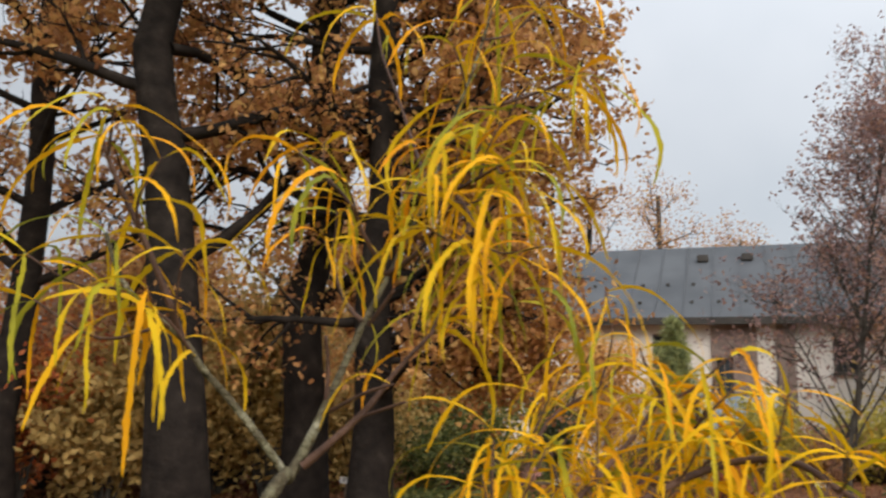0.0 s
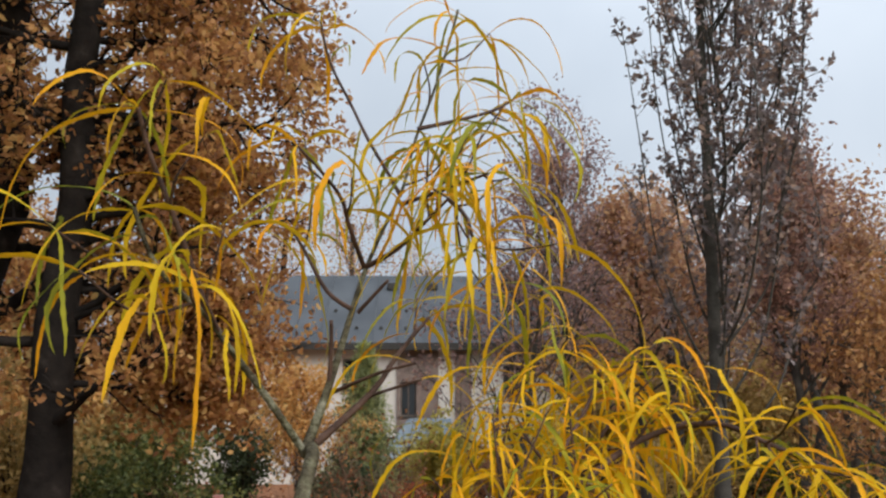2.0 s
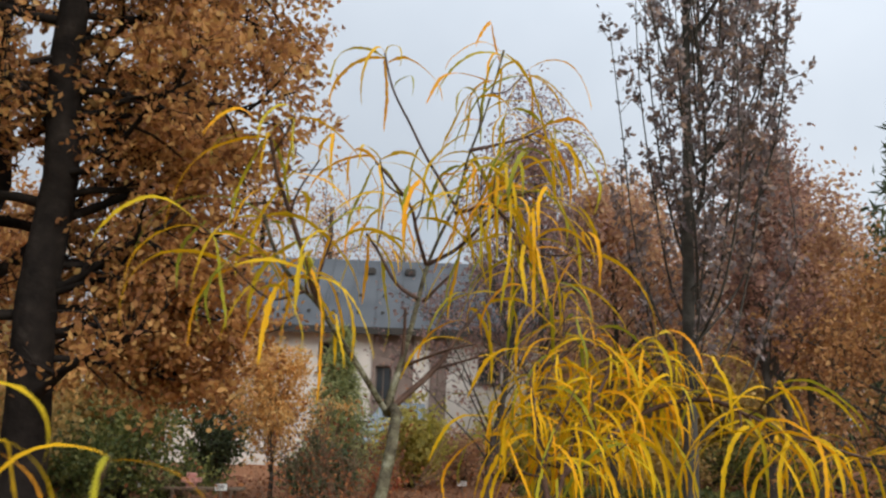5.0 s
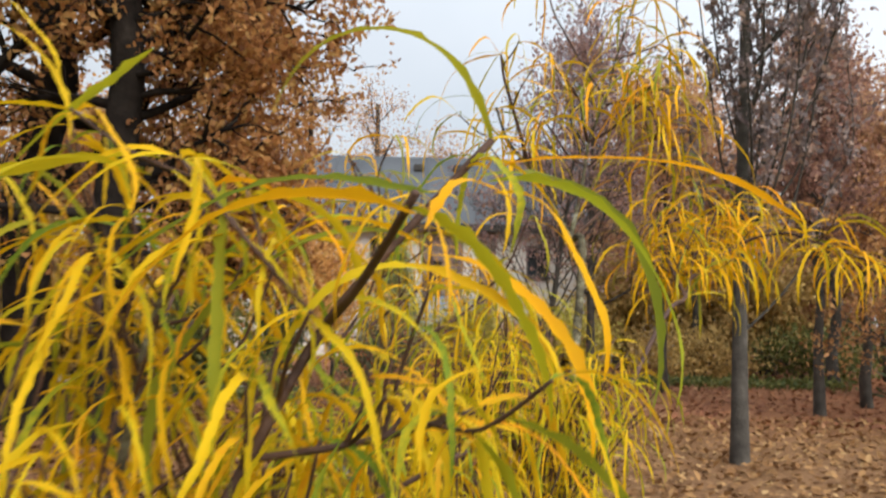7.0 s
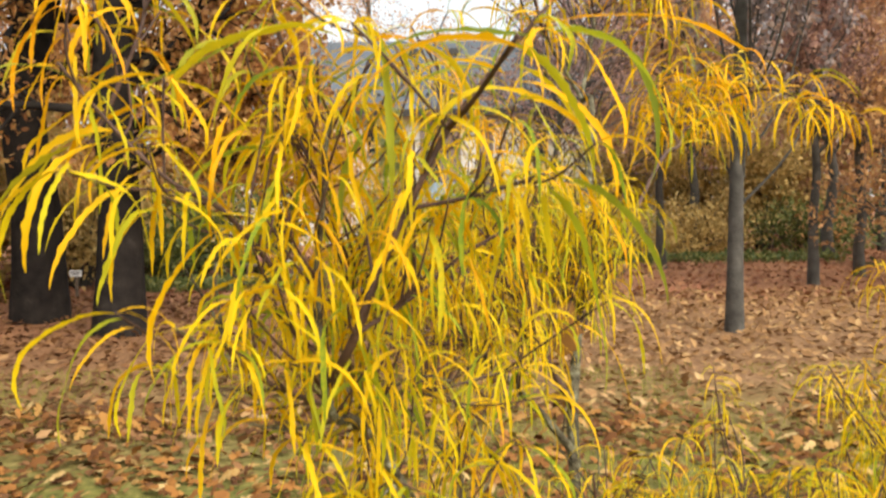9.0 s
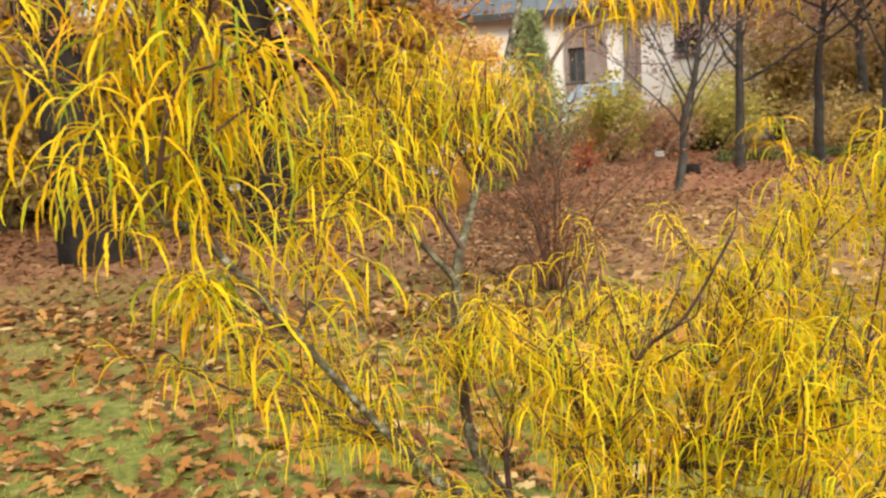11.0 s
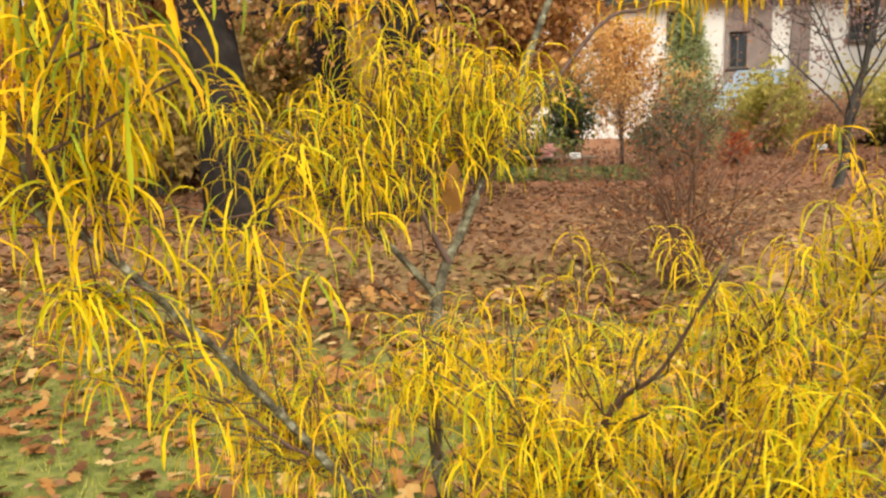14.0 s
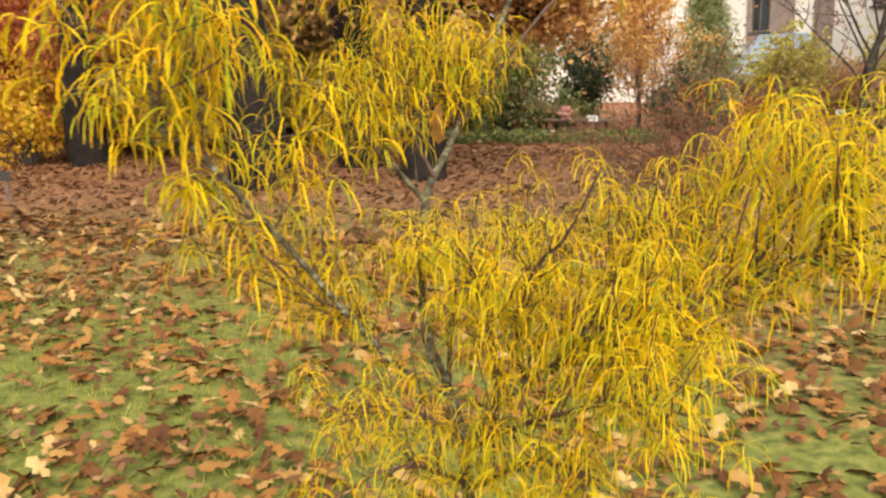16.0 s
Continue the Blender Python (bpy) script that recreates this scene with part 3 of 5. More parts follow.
    return t


make_house()

# ---- trees, by the lawn and behind ----
def gen(k):
    return np.random.default_rng(k)


OAK = "large oak with dark trunk and rusty brown autumn leaves"
tree("oak_tree", -4.26, 9.18, OAK, "tree", gen(1), 15, 0.245, 1.6, 46, 3.1, 0.22, M_OAKLEAF, 48000, 0.09, M_OAKBARK, 0.13, 7, "oaks", sag=0.5, tuft=(9, 0.075), shape=lambda k: min(1.0, 0.68 + 0.95 * k) * (1 - 0.25 * k), low=((2.6, 0, 2.0, 0.1), (3.0, -18, 1.9, 0.08), (2.5, 30, 2.0, 0.1), (3.4, -8, 2.2, 0.08), (2.3, 8, 1.7, 0.05), (2.9, 15, 2.2, 0.1), (2.8, 60, 2.2, 0.1), (4.2, 5, 2.4, 0.1), (4.8, 40, 2.5, 0.1), (5.2, -5, 2.5, 0.1), (5.6, 20, 2.6, 0.1), (6.2, 0, 2.6, 0.1), (6.6, 35, 2.5, 0.1), (5.0, 65, 2.5, 0.1), (7.2, 10, 2.5, 0.1), (5.8, 85, 2.4, 0.1), (4.5, -12, 2.3, 0.1), (6.8, -8, 2.4, 0.1), (7.6, 30, 2.5, 0.1)), open_front=True)
tree("oak_tree", -5.88, 10.52, OAK, "tree", gen(2), 16, 0.30, 3.0, 34, 3.8, 0.3, M_OAKLEAF, 19000, 0.13, M_OAKBARK, 0.18, 7, "oaks", sag=0.4, tuft=(8, 0.08), plain=True, shape=lambda k: 1 - 0.4 * k, open_front=True)
tree("oak_tree", -6.1, 8.0, OAK, "tree", gen(3), 16, 0.33, 3.4, 26, 3.8, 0.35, M_OAKLEAF, 23000, 0.13, M_OAKBARK, 0.18, 7, "oaks", sag=0.3, tuft=(8, 0.08), plain=True, shape=lambda k: 1 - 0.4 * k, open_front=True, lean=(-0.12, 0.0))
tree("oak_tree", -10.64, 9.58, OAK, "tree", gen(13), 14, 0.26, 3.0, 24, 4.0, 0.5, M_OAKLEAF, 20000, 0.14, M_OAKBARK, 0.2, 7, "oaks", sag=0.2, tuft=(8, 0.08), plain=True, shape=lambda k: 1 - 0.4 * k)


def columnar_tree(x, y, rng):
    """A straight trunk with many boughs that bend up at once and run side by side to the top."""
    t = thing("columnar_tree", x, y, 0, "tall columnar tree with sparse dark brown leaves", "tree")
    wood, places = Tubes(), []
    wood.add(curve_points([(0, 0, -0.05), (0.02, 0.02, 2.0), (0.08, 0.0, 5.0), (0.15, 0.02, 8.5), (0.2, 0, 12.5)], 4), 0.105, 0.012, 12, 0.2)
    for i in range(44):
        z, a = 1.6 + 6.4 * (i / 47) ** 1.1 + rng.normal(0, 0.15), i * 2.4 + rng.normal(0, 0.3)
        out = (0.35 + 0.8 * math.sqrt(rng.uniform(0, 1))) * (1.0 if z < 5 else 0.85)
        c, d = math.cos(a) * (0.8 if math.cos(a) < 0 else 1.05), math.sin(a)
        off = 0.42 * z / 6
        run = rng.uniform(3.2, 5.0)
        pts = [Vector((off * 0.6, 0, z)), Vector((off + c * out * 0.45, d * out * 0.45, z + 0.7)), Vector((off + c * out * 0.8, d * out * 0.8, z + 1.7)),
               Vector((off + c * out, d * out, z + run * 0.65)), Vector((off + c * out * 1.06, d * out * 1.06, z + run))]
        pts = curve_points([q + Vector(rng.normal(0, 0.035, 3)) for q in pts], 4)
        wood.add(pts, 0.018, 0.004, 6)
        for k in range(24):
            f = rng.uniform(0.22, 1.0) * (len(pts) - 1)
            q = pts[min(int(f), len(pts) - 2)].lerp(pts[min(int(f), len(pts) - 2) + 1], f % 1)
            w = Vector((rng.normal(0, 0.16), rng.normal(0, 0.16), rng.uniform(0.12, 0.42)))
            wood.add([q, q + w * 0.5 + Vector((w.x * 0.15, w.y * 0.15, 0)), q + w], 0.006, 0.002, 4)
            for m in range(13):
                places.append(tuple(q + w * rng.uniform(0.2, 1.1) + Vector(rng.normal(0, 0.03, 3))))
    part("trunk", wood.mesh("trunk", M_BARK), t)
    part("crown", scatter_mesh("crown", TREE_V, TREE_F, np.array(places), rng.uniform(0.7, 1.3, len(places)) * 0.08, M_COLUMNLEAF, rng), t)


columnar_tree(3.32, 8.88, gen(4))
tree("round_tree", 6.65, 14.3, "upright tree with dark purple-red leaves", "tree", gen(5), 6.8, 0.10, 2.3, 40, 1.6, 2.0, M_WINELEAF, 12000, 0.10, M_BARK, 0.16, 6, shape=lambda k: 1 - 0.45 * k, tuft=(5, 0.07), plain=True)
tree("round_tree", 8.35, 16.0, "round-crowned tree with rusty brown leaves", "tree", gen(15), 6.0, 0.11, 2.2, 44, 1.25, 1.7, M_RUSTLEAF, 11000, 0.11, M_BARK, 0.1, 6, shape=lambda k: 1 - 0.45 * k, tuft=(5, 0.08), plain=True)
tree("young_tree", 1.42, 13.67, "slim tree with thin purple-brown leaves", "tree", gen(6), 6.2, 0.07, 0.8, 34, 2.7, 1.7, M_PURPLELEAF, 8000, 0.075, M_BARK, 0.12, 7, shape=lambda k: 1 - 0.65 * k, lean=(0.15, 0.0), tuft=(4, 0.05), plain=True)
tree("young_tree", 3.17, 18.15, "slim tree with thin purple-brown leaves", "tree", gen(7), 8.6, 0.105, 1.8, 26, 2.8, 1.4, M_PURPLELEAF, 6500, 0.09, M_BARK, 0.16, 7, shape=lambda k: 1 - 0.5 * k, tuft=(4, 0.06), plain=True)
tree("park_tree", 4.89, 18.3, "park tree with rusty leaves and dark trunk", "tree", gen(8), 6.5, 0.11, 2.4, 18, 3.0, 0.7, M_RUSTLEAF, 7000, 0.14, M_BARK, 0.25, 6)
tree("beech_tree", 8.6, 13.2, "beech with low golden-orange boughs", "tree", gen(9), 4.4, 0.12, 0.9, 22, 2.8, 0.25, M_BEECH, 10000, 0.10, M_BARK, 0.22, 6, sag=0.3, tuft=(5, 0.08), plain=True)
fir("fir_tree", 11.4, 17.0, "dark fir with layered boughs", gen(10), 9.5, 4.4, M_DARKNEEDLE, 0.6, 18, 0.3, 40)

FARTREES = [(-12, 14.5, 4.2, "O"), (-16, 12, 5.5, "O"), (-15, 16.5, 5, "R"), (-20, 14, 6.5, "O"), (-9.5, 19, 6.2, "O"), (-7, 21, 6.2, "O"), (-22, 18, 7, "O"), (-17, 21, 6.5, "O"), (-13, 17, 5.2, "O"), (-11.5, 24, 8.0, "O"), (-24, 30, 9, "R"), (-8, 46, 14, "O"), (-4.5, 50, 14.5, "B"), (0, 52, 12, "B"),
            (7.5, 25, 8.5, "R"), (10, 21, 8, "R"), (13, 24, 7.6, "R"), (6, 29, 9, "P"), (9, 33, 11, "R"), (14, 31, 12, "P"), (18, 26, 7.5, "R"), (20, 34, 9.5, "P"), (26, 40, 11, "R"), (16, 44, 13, "P")]
for i, (fx, fy, fh, ft) in enumerate(FARTREES):
    fm, fn = {"O": (M_OAKLEAF, 5500), "R": (M_RUSTLEAF, 4200), "B": (M_OAKLEAF, 4000), "P": (M_PURPLELEAF, 3600)}[ft]
    fl = {"O": "tall oak with brown leaves at the wood's edge", "R": "tree with rusty leaves at the wood's edge", "B": "nearly bare tree behind the house", "P": "tree with thin purple-brown leaves in the wood"}[ft]
    tree("woodland_tree", fx, fy, fl, "tree", gen(20 + i), fh, 0.02 * fh, {"B": 5, "R": 2.6, "P": 2.2}.get(ft, 1.2), 18, fh * 0.3, 0.7, fm, fn, 0.17, M_OAKBARK if ft == "O" else M_BARK, 0.42, 5, "woodland trees", shape=lambda k: 1 - 0.5 * k, far_off=True)

# ---- bushes and small trees before the house ----
bush("red_bush", -0.31, 5.75, "thin-stemmed bush with a haze of rust-brown leaves", "bush", gen(50), 2.2, 1.5, M_RUSSET, 4200, 0.030, M_REDTWIG, 30, fine=0.6, spray=8, loose=0.035)
bush("yew_bush", -1.55, 17.0, "dark green yew bush", "bush", gen(51), 1.4, 1.2, M_DARKNEEDLE, 5000, 0.10, M_BARK, 26)
bush("yew_bush", -4.2, 19.5, "tall dark green yew bush", "bush", gen(52), 1.5, 2.5, M_DARKNEEDLE, 4000, 0.10, M_BARK, 24)
tree("orange_maple", -2.6, 17.5, "small tree with glowing orange leaves", "tree", gen(53), 2.7, 0.05, 0.4, 28, 1.5, 1.1, M_ORANGELEAF, 7000, 0.085, M_BARK, 0.16, 5, shape=lambda k: 1 - 0.5 * k, tuft=(4, 0.06))
fir("spruce_tree", -1.45, 20.0, "slender yellow-green spruce with short boughs", gen(54), 3.9, 2.3, M_NEEDLE, 0.2, 17, 0.17, 80)
bush("red_maple_bush", -0.3, 18.4, "low bush with red leaves", "bush", gen(55), 0.9, 0.8, M_REDLEAF, 900, 0.08, M_BARK, 14)
bush("yellow_bush", 0.5, 22.4, "rounded yellow-green bush by the house", "bush", gen(56), 2.2, 1.8, M_YELLOWLEAF, 5000, 0.13, M_BARK, 26)
bush("yellow_bush", 3.6, 25.5, "rounded yellow-green bush by the house", "bush", gen(57), 3.0, 1.9, M_YELLOWLEAF, 4200, 0.13, M_BARK, 24)
bush("brown_bush", 1.9, 23.6, "brown-leaved bush by the house", "bush", gen(58), 2.4, 1.5, M_RUSTLEAF, 2600, 0.12, M_BARK, 22)
bush("hedge_bush", 6.8, 23.0, "low olive-gold bush under the trees", "bush", gen(59), 3.6, 1.3, M_OLIVELEAF, 4200, 0.12, M_BARK, 24)
bush("hedge_bush", 10.5, 23.5, "dark green bush under the trees", "bush", gen(60), 3.6, 1.4, M_GREENLEAF, 4200, 0.12, M_BARK, 24)
bush("green_bush", -9.6, 13.8, "loose olive-gold bush under the oaks", "bush", gen(61), 2.8, 2.5, M_OLIVELEAF, 4200, 0.12, M_BARK, 26)
bush("green_bush", -7.4, 15.4, "loose olive-gold bush under the oaks", "bush", gen(62), 3.0, 2.3, M_OLIVELEAF, 4200, 0.12, M_BARK, 26)
bush("red_bush", -11.6, 12.6, "bush with red autumn leaves", "bush", gen(63), 1.7, 2.6, M_REDLEAF, 3600, 0.12, M_BARK, 24)
bush("dark_bush", -5.6, 17.2, "olive green bush behind the oaks", "bush", gen(64), 3.4, 1.8, M_GREENLEAF, 4600, 0.11, M_BARK, 26)
bush("yellow_shrub", -11.75, 9.3, "bright golden-yellow leaved shrub", "bush", gen(65), 1.7, 1.5, M_GOLDBUSH, 3200, 0.10, M_BARK, 20)
bush("red_bush", -11.0, 10.3, "bush with orange-red autumn leaves", "bush", gen(88), 1.9, 3.1, M_EMBER, 4200, 0.11, M_BARK, 22)
bush("low_green_shrub", -4.4, 16.6, "low grey-green shrub behind the flower bed", "bush", gen(66), 1.8, 0.9, M_GREENLEAF, 1800, 0.09, M_BARK, 18)
bush("low_green_shrub", -5.9, 16.0, "low grey-green shrub behind the flower bed", "bush", gen(67), 1.8, 1.0, M_GREENLEAF, 1800, 0.09, M_BARK, 18)
rb = gen(68)
bedp = np.stack([rb.uniform(-6.2, -1.7, 5200), 14.9 + rb.normal(0, 0.35, 5200), rb.uniform(0.0, 0.2, 5200)], 1)
bedp[:, 1] += 0.18 * (bedp[:, 0] + 4)
tagged(new("flower_bed", scatter_mesh("flower_bed", TREE_V, TREE_F, bedp, rb.uniform(0.05, 0.12, 5200), M_GREENLEAF, rb)), "strip of low green bedding plants", "plants", kind="stuff")
rb = gen(69)
bedp = np.stack([rb.uniform(3.0, 10.0, 3000), 20.6 + rb.normal(0, 0.4, 3000), rb.uniform(0.0, 0.22, 3000)], 1)
tagged(new("flower_bed", scatter_mesh("flower_bed", TREE_V, TREE_F, bedp, rb.uniform(0.07, 0.15, 3000), M_GREENLEAF, rb)), "strip of low green bedding plants", "plants", kind="stuff")

for i, (hx, hy, hw, hh, hm, hl) in enumerate([
        (-9.0, 17.5, 4.0, 3.2, M_ORANGELEAF, "tall shrub with golden leaves"), (-12.5, 16.0, 4.0, 3.6, M_OLIVELEAF, "olive-gold shrub behind the oaks"),
        (-15.5, 13.5, 4.0, 3.4, M_REDLEAF, "tall shrub with dark red leaves"), (-14.0, 9.5, 3.4, 3.2, M_REDLEAF, "tall shrub with dark red leaves"), (-18.5, 11.0, 4.5, 4.0, M_RUSTLEAF, "tall shrub with rusty leaves"),
        (6.0, 27.5, 4.0, 4.2, M_OLIVELEAF, "olive-gold thicket under the trees"), (9.0, 28.5, 4.0, 4.6, M_OLIVELEAF, "olive-gold thicket under the trees"), (12.5, 27.0, 4.5, 5.2, M_RUSTLEAF, "brown thicket under the trees"), (16.0, 25.0, 4.5, 4.4, M_OLIVELEAF, "olive-gold thicket under the trees"), (19.5, 22.0, 4.5, 3.0, M_RUSTLEAF, "brown thicket under the trees"), (13.0, 18.5, 3.5, 2.2, M_RUSTLEAF, "brown thicket under the trees"), (22.0, 30.0, 6.0, 5.5, M_RUSTLEAF, "brown thicket under the trees"), (11.0, 30.5, 5.0, 6.0, M_OLIVELEAF, "olive-gold thicket under the trees"), (14.5, 33.0, 6.0, 7.0, M_OLIVELEAF, "olive-gold thicket under the trees"), (19.0, 36.0, 7.0, 8.0, M_RUSTLEAF, "brown thicket under the trees"), (10.2, 26.0, 3.6, 4.0, M_OLIVELEAF, "olive-gold thicket under the trees"),
        (-6.8, 19.8, 4.0, 2.8, M_OLIVELEAF, "olive-gold shrub behind the oaks"), (-17.0, 7.0, 4.0, 3.5, M_REDLEAF, "tall shrub with dark red leaves"), (-10.4, 15.4, 4.0, 4.2, M_ORANGELEAF, "tall shrub with golden leaves"), (-8.3, 13.6, 2.6, 4.0, M_OLIVELEAF, "olive-gold shrub behind the oaks"), (-13.0, 13.0, 4.0, 4.0, M_RUSTLEAF, "tall shrub with rusty leaves"), (-10.0, 11.2, 2.2, 2.4, M_OLIVELEAF, "olive-gold shrub behind the oaks")]):
    bush("border_shrub", hx, hy, hl, "shrub", gen(100 + i), hw, hh, hm, 7000, 0.17, M_BARK, 22, group="border shrubs", far_off=True)

# ---- small things on the lawn ----
def label_stake(x, y, h, label, plate=None):
    t = thing("plant_label", x, y, 0, label, "plant label")
    part("post", box_mesh("post", (0.05, 0.05, h), M_WOOD, (0, 0, h / 2 - 0.05), 0.006), t)
    p = part("plate", box_mesh("plate", (0.22, 0.012, 0.12), plate or M_WHITE, (0, -0.035, h - 0.08), 0.004), t, "small label plate")
    for i in range(2):
        part("text_bar", box_mesh("text_bar", (0.15 - 0.04 * i, 0.004, 0.014), M_DARKTRIM, (0, -0.043, h - 0.055 - 0.035 * i)), p)


# the last stake stands in for a low white object of unknown kind
for lx, ly, lh in ((-8.9, 14.0, 1.15), (-6.7, 13.6, 0.5), (-5.07, 17.0, 0.42), (-3.95, 15.3, 0.22), (-3.25, 15.7, 0.5), (1.6, 20.3, 0.36)):
    label_stake(lx, ly, lh, "wooden stake with a small white plant label")
label_stake(-8.4, 5.93, 0.42, "wooden stake with a small dark plant label", M_DARKTRIM)


def garden_bench(x, y):
    t = thing("garden_bench", x, y, 0, "low weathered wooden plank bench by the flower bed", "bench")
    for i in range(3):
        part("plank", box_mesh("plank", (1.5, 0.13, 0.04), M_WOOD, (0, -0.15 + i * 0.15, 0.36), 0.006), t)
    for sx in (-0.55, 0.55):
        part("crossbar", box_mesh("crossbar", (0.06, 0.4, 0.05), M_WOOD, (sx, 0, 0.313), 0.006), t)
        for sy in (-0.15, 0.15):
            part("leg", box_mesh("leg", (0.07, 0.07, 0.34), M_WOOD, (sx, sy, 0.14), 0.006), t)


garden_bench(-3.65, 16.1)
cushion = thing("cushion", -3.9, 16.1, 0.381, "pink cushion on the low wooden bench", "cushion")
part("cover", box_mesh("cover", (0.36, 0.3, 0.26), M_PINK, (0, 0, 0.13), 0.09), cushion)


def stump(x, y, r, h, seed):
    t = thing("tree_stump", x, y, 0, "low dark tree stump", "stump")
    tb = Tubes()
    tb.add([(0, 0, -0.05), (0.01, 0, h * 0.5), (0.015, 0.01, h)], r * 1.1, r, 14, 0.3)
    part("trunk", tb.mesh("trunk", M_OAKBARK), t)


stump(2.05, 17.3, 0.16, 0.2, 1)


def car(x, y, turn, paint, label):
    t = thing("car", x, y, 0, label, "car", "parked cars")
    t.rotation_euler = (0, 0, radians(turn))
    prof = [(-2.1, 0.35), (-2.15, 0.75), (-1.9, 0.95), (-1.25, 1.0), (-0.65, 1.42), (0.75, 1.45), (1.55, 1.05), (2.05, 0.95), (2.15, 0.6), (2.1, 0.35)]
    n = len(prof)
    v, f = [], []
    for sy, inset in ((-0.86, 0.0), (0.86, 0.0)):
        for px, pz in prof:
            v.append((px, sy * (0.84 if pz > 1.2 else 1.0), pz))
    f.append(tuple(range(n)))
    f.append(tuple(range(2 * n - 1, n - 1, -1)))
    for i in range(n):
        j = (i + 1) % n
        f.append((j, i, n + i, n + j))
    part("body", mesh_from("body", v, f, paint), t)
    for sy in (-1, 1):
        g = part("side_window", mesh_from("side_window", [(-1.05, sy * 0.872, 1.03), (1.3, sy * 0.872, 1.05), (0.7, sy * 0.745, 1.38), (-0.6, sy * 0.745, 1.37)], [(0, 1, 2, 3)], M_GLASS), t)
        for wx in (-1.35, 1.35):
            tb = Tubes()
            tb.add([(wx, sy * 0.72, 0.31), (wx, sy * 0.8, 0.31), (wx, sy * 0.9, 0.31)], 0.31, 0.31, 20)
            w = part("wheel", tb.mesh("wheel", M_TYRE), t)
            rb = Tubes()
            rb.add([(wx, sy * 0.88, 0.31), (wx, sy * 0.91, 0.31)], 0.19, 0.17, 14)
            part("rim", rb.mesh("rim", M_WHITE), w)
        part("headlight", box_mesh("headlight", (0.06, 0.32, 0.14), M_WHITE, (-2.12, sy * 0.58, 0.78), 0.03), t)
    part("windscreen", mesh_from("windscreen", [(-1.2, -0.7, 1.05), (-1.2, 0.7, 1.05), (-0.7, 0.62, 1.41), (-0.7, -0.62, 1.41)], [(0, 3, 2, 1)], M_GLASS), t)


car(2.9, 27.2, 70, M_CARDARK, "dark silver car parked behind the bushes")



# ---- fallen leaves and grass ----
def litter(name, rng, count, x0, x1, y0, y1, size, mat, label, lift=0.012, shape=(OAK_V, OAK_F), drift=0.0):
    p = np.stack([rng.uniform(x0, x1, count), rng.uniform(y0, y1, count), rng.uniform(0.0, 0.03, count) + lift], 1)
    if drift:
        p = p[[noise.noise(Vector((a * 1.3, b * 1.9, 2.2))) + 0.5 * noise.noise(Vector((a * 4, b * 5, 5.1))) > k for (a, b, c), k in zip(p, rng.normal(-drift, 0.22, count))]]
        count = len(p)
    ob = new(name, scatter_mesh(name, *shape, p, rng.uniform(0.6, 1.2, count) * size, mat, rng, flat=0.2))
    return tagged(ob, label, "leaves", kind="stuff")


litter("fallen_leaves", gen(70), 13000, -8.5, 5.0, -0.6, 5.2, 0.13, M_FALLEN_J, "scattered fallen oak leaves on the grass", drift=0.3)
litter("fallen_leaves", gen(71), 9500, -1.8, 10, 4.8, 13.5, 0.125, M_FALLEN_TAN, "dense tan and pale fallen leaves", shape=(DIAMOND_V, DIAMOND_F))
litter("fallen_leaves", gen(76), 9500, -12, -0.4, 4.2, 13.5, 0.125, M_FALLEN_BROWN, "dense brown oak leaves fallen under the oaks", shape=(DIAMOND_V, DIAMOND_F))
litter("fallen_leaves", gen(72), 13000, -15, 14, 12, 25, 0.15, M_FALLEN_RED, "thick reddish carpet of fallen leaves", shape=(DIAMOND_V, DIAMOND_F))

litter("fallen_leaves", gen(74), 4500, -7.0, 6.0, -5.5, -0.6, 0.125, M_FALLEN_J, "scattered fallen oak leaves on the grass")

litter("fallen_leaves", gen(75), 12000, -8.0, 5.0, -1.5, 5.5, 0.065, M_FALLEN_BROWN, "small brown leaf fragments in the grass", shape=(TREE_V, TREE_F), drift=0.4)

# grass blades, thin out between the leaves
rg = gen(73)
gp = np.stack([rg.uniform(-6, 4.5, 66000), rg.uniform(-3.0, 6.8, 66000), np.zeros(66000)], 1)
keep = np.array([noise.noise(Vector((a * 0.9, b * 0.9, 7.7))) > -0.25 for a, b, c in gp])
gp = gp[keep]
blade = [(-0.06, 0, 0), (0.06, 0, 0), (0.25, 0.1, 0.8)]
grass = scatter_mesh("grass", blade, [(0, 1, 2)], gp, rg.uniform(0.03, 0.075, len(gp)), M_GRASS, rg, flat=0.16)
tagged(new("grass", grass), "short mossy grass between the leaves", "grass", kind="stuff")

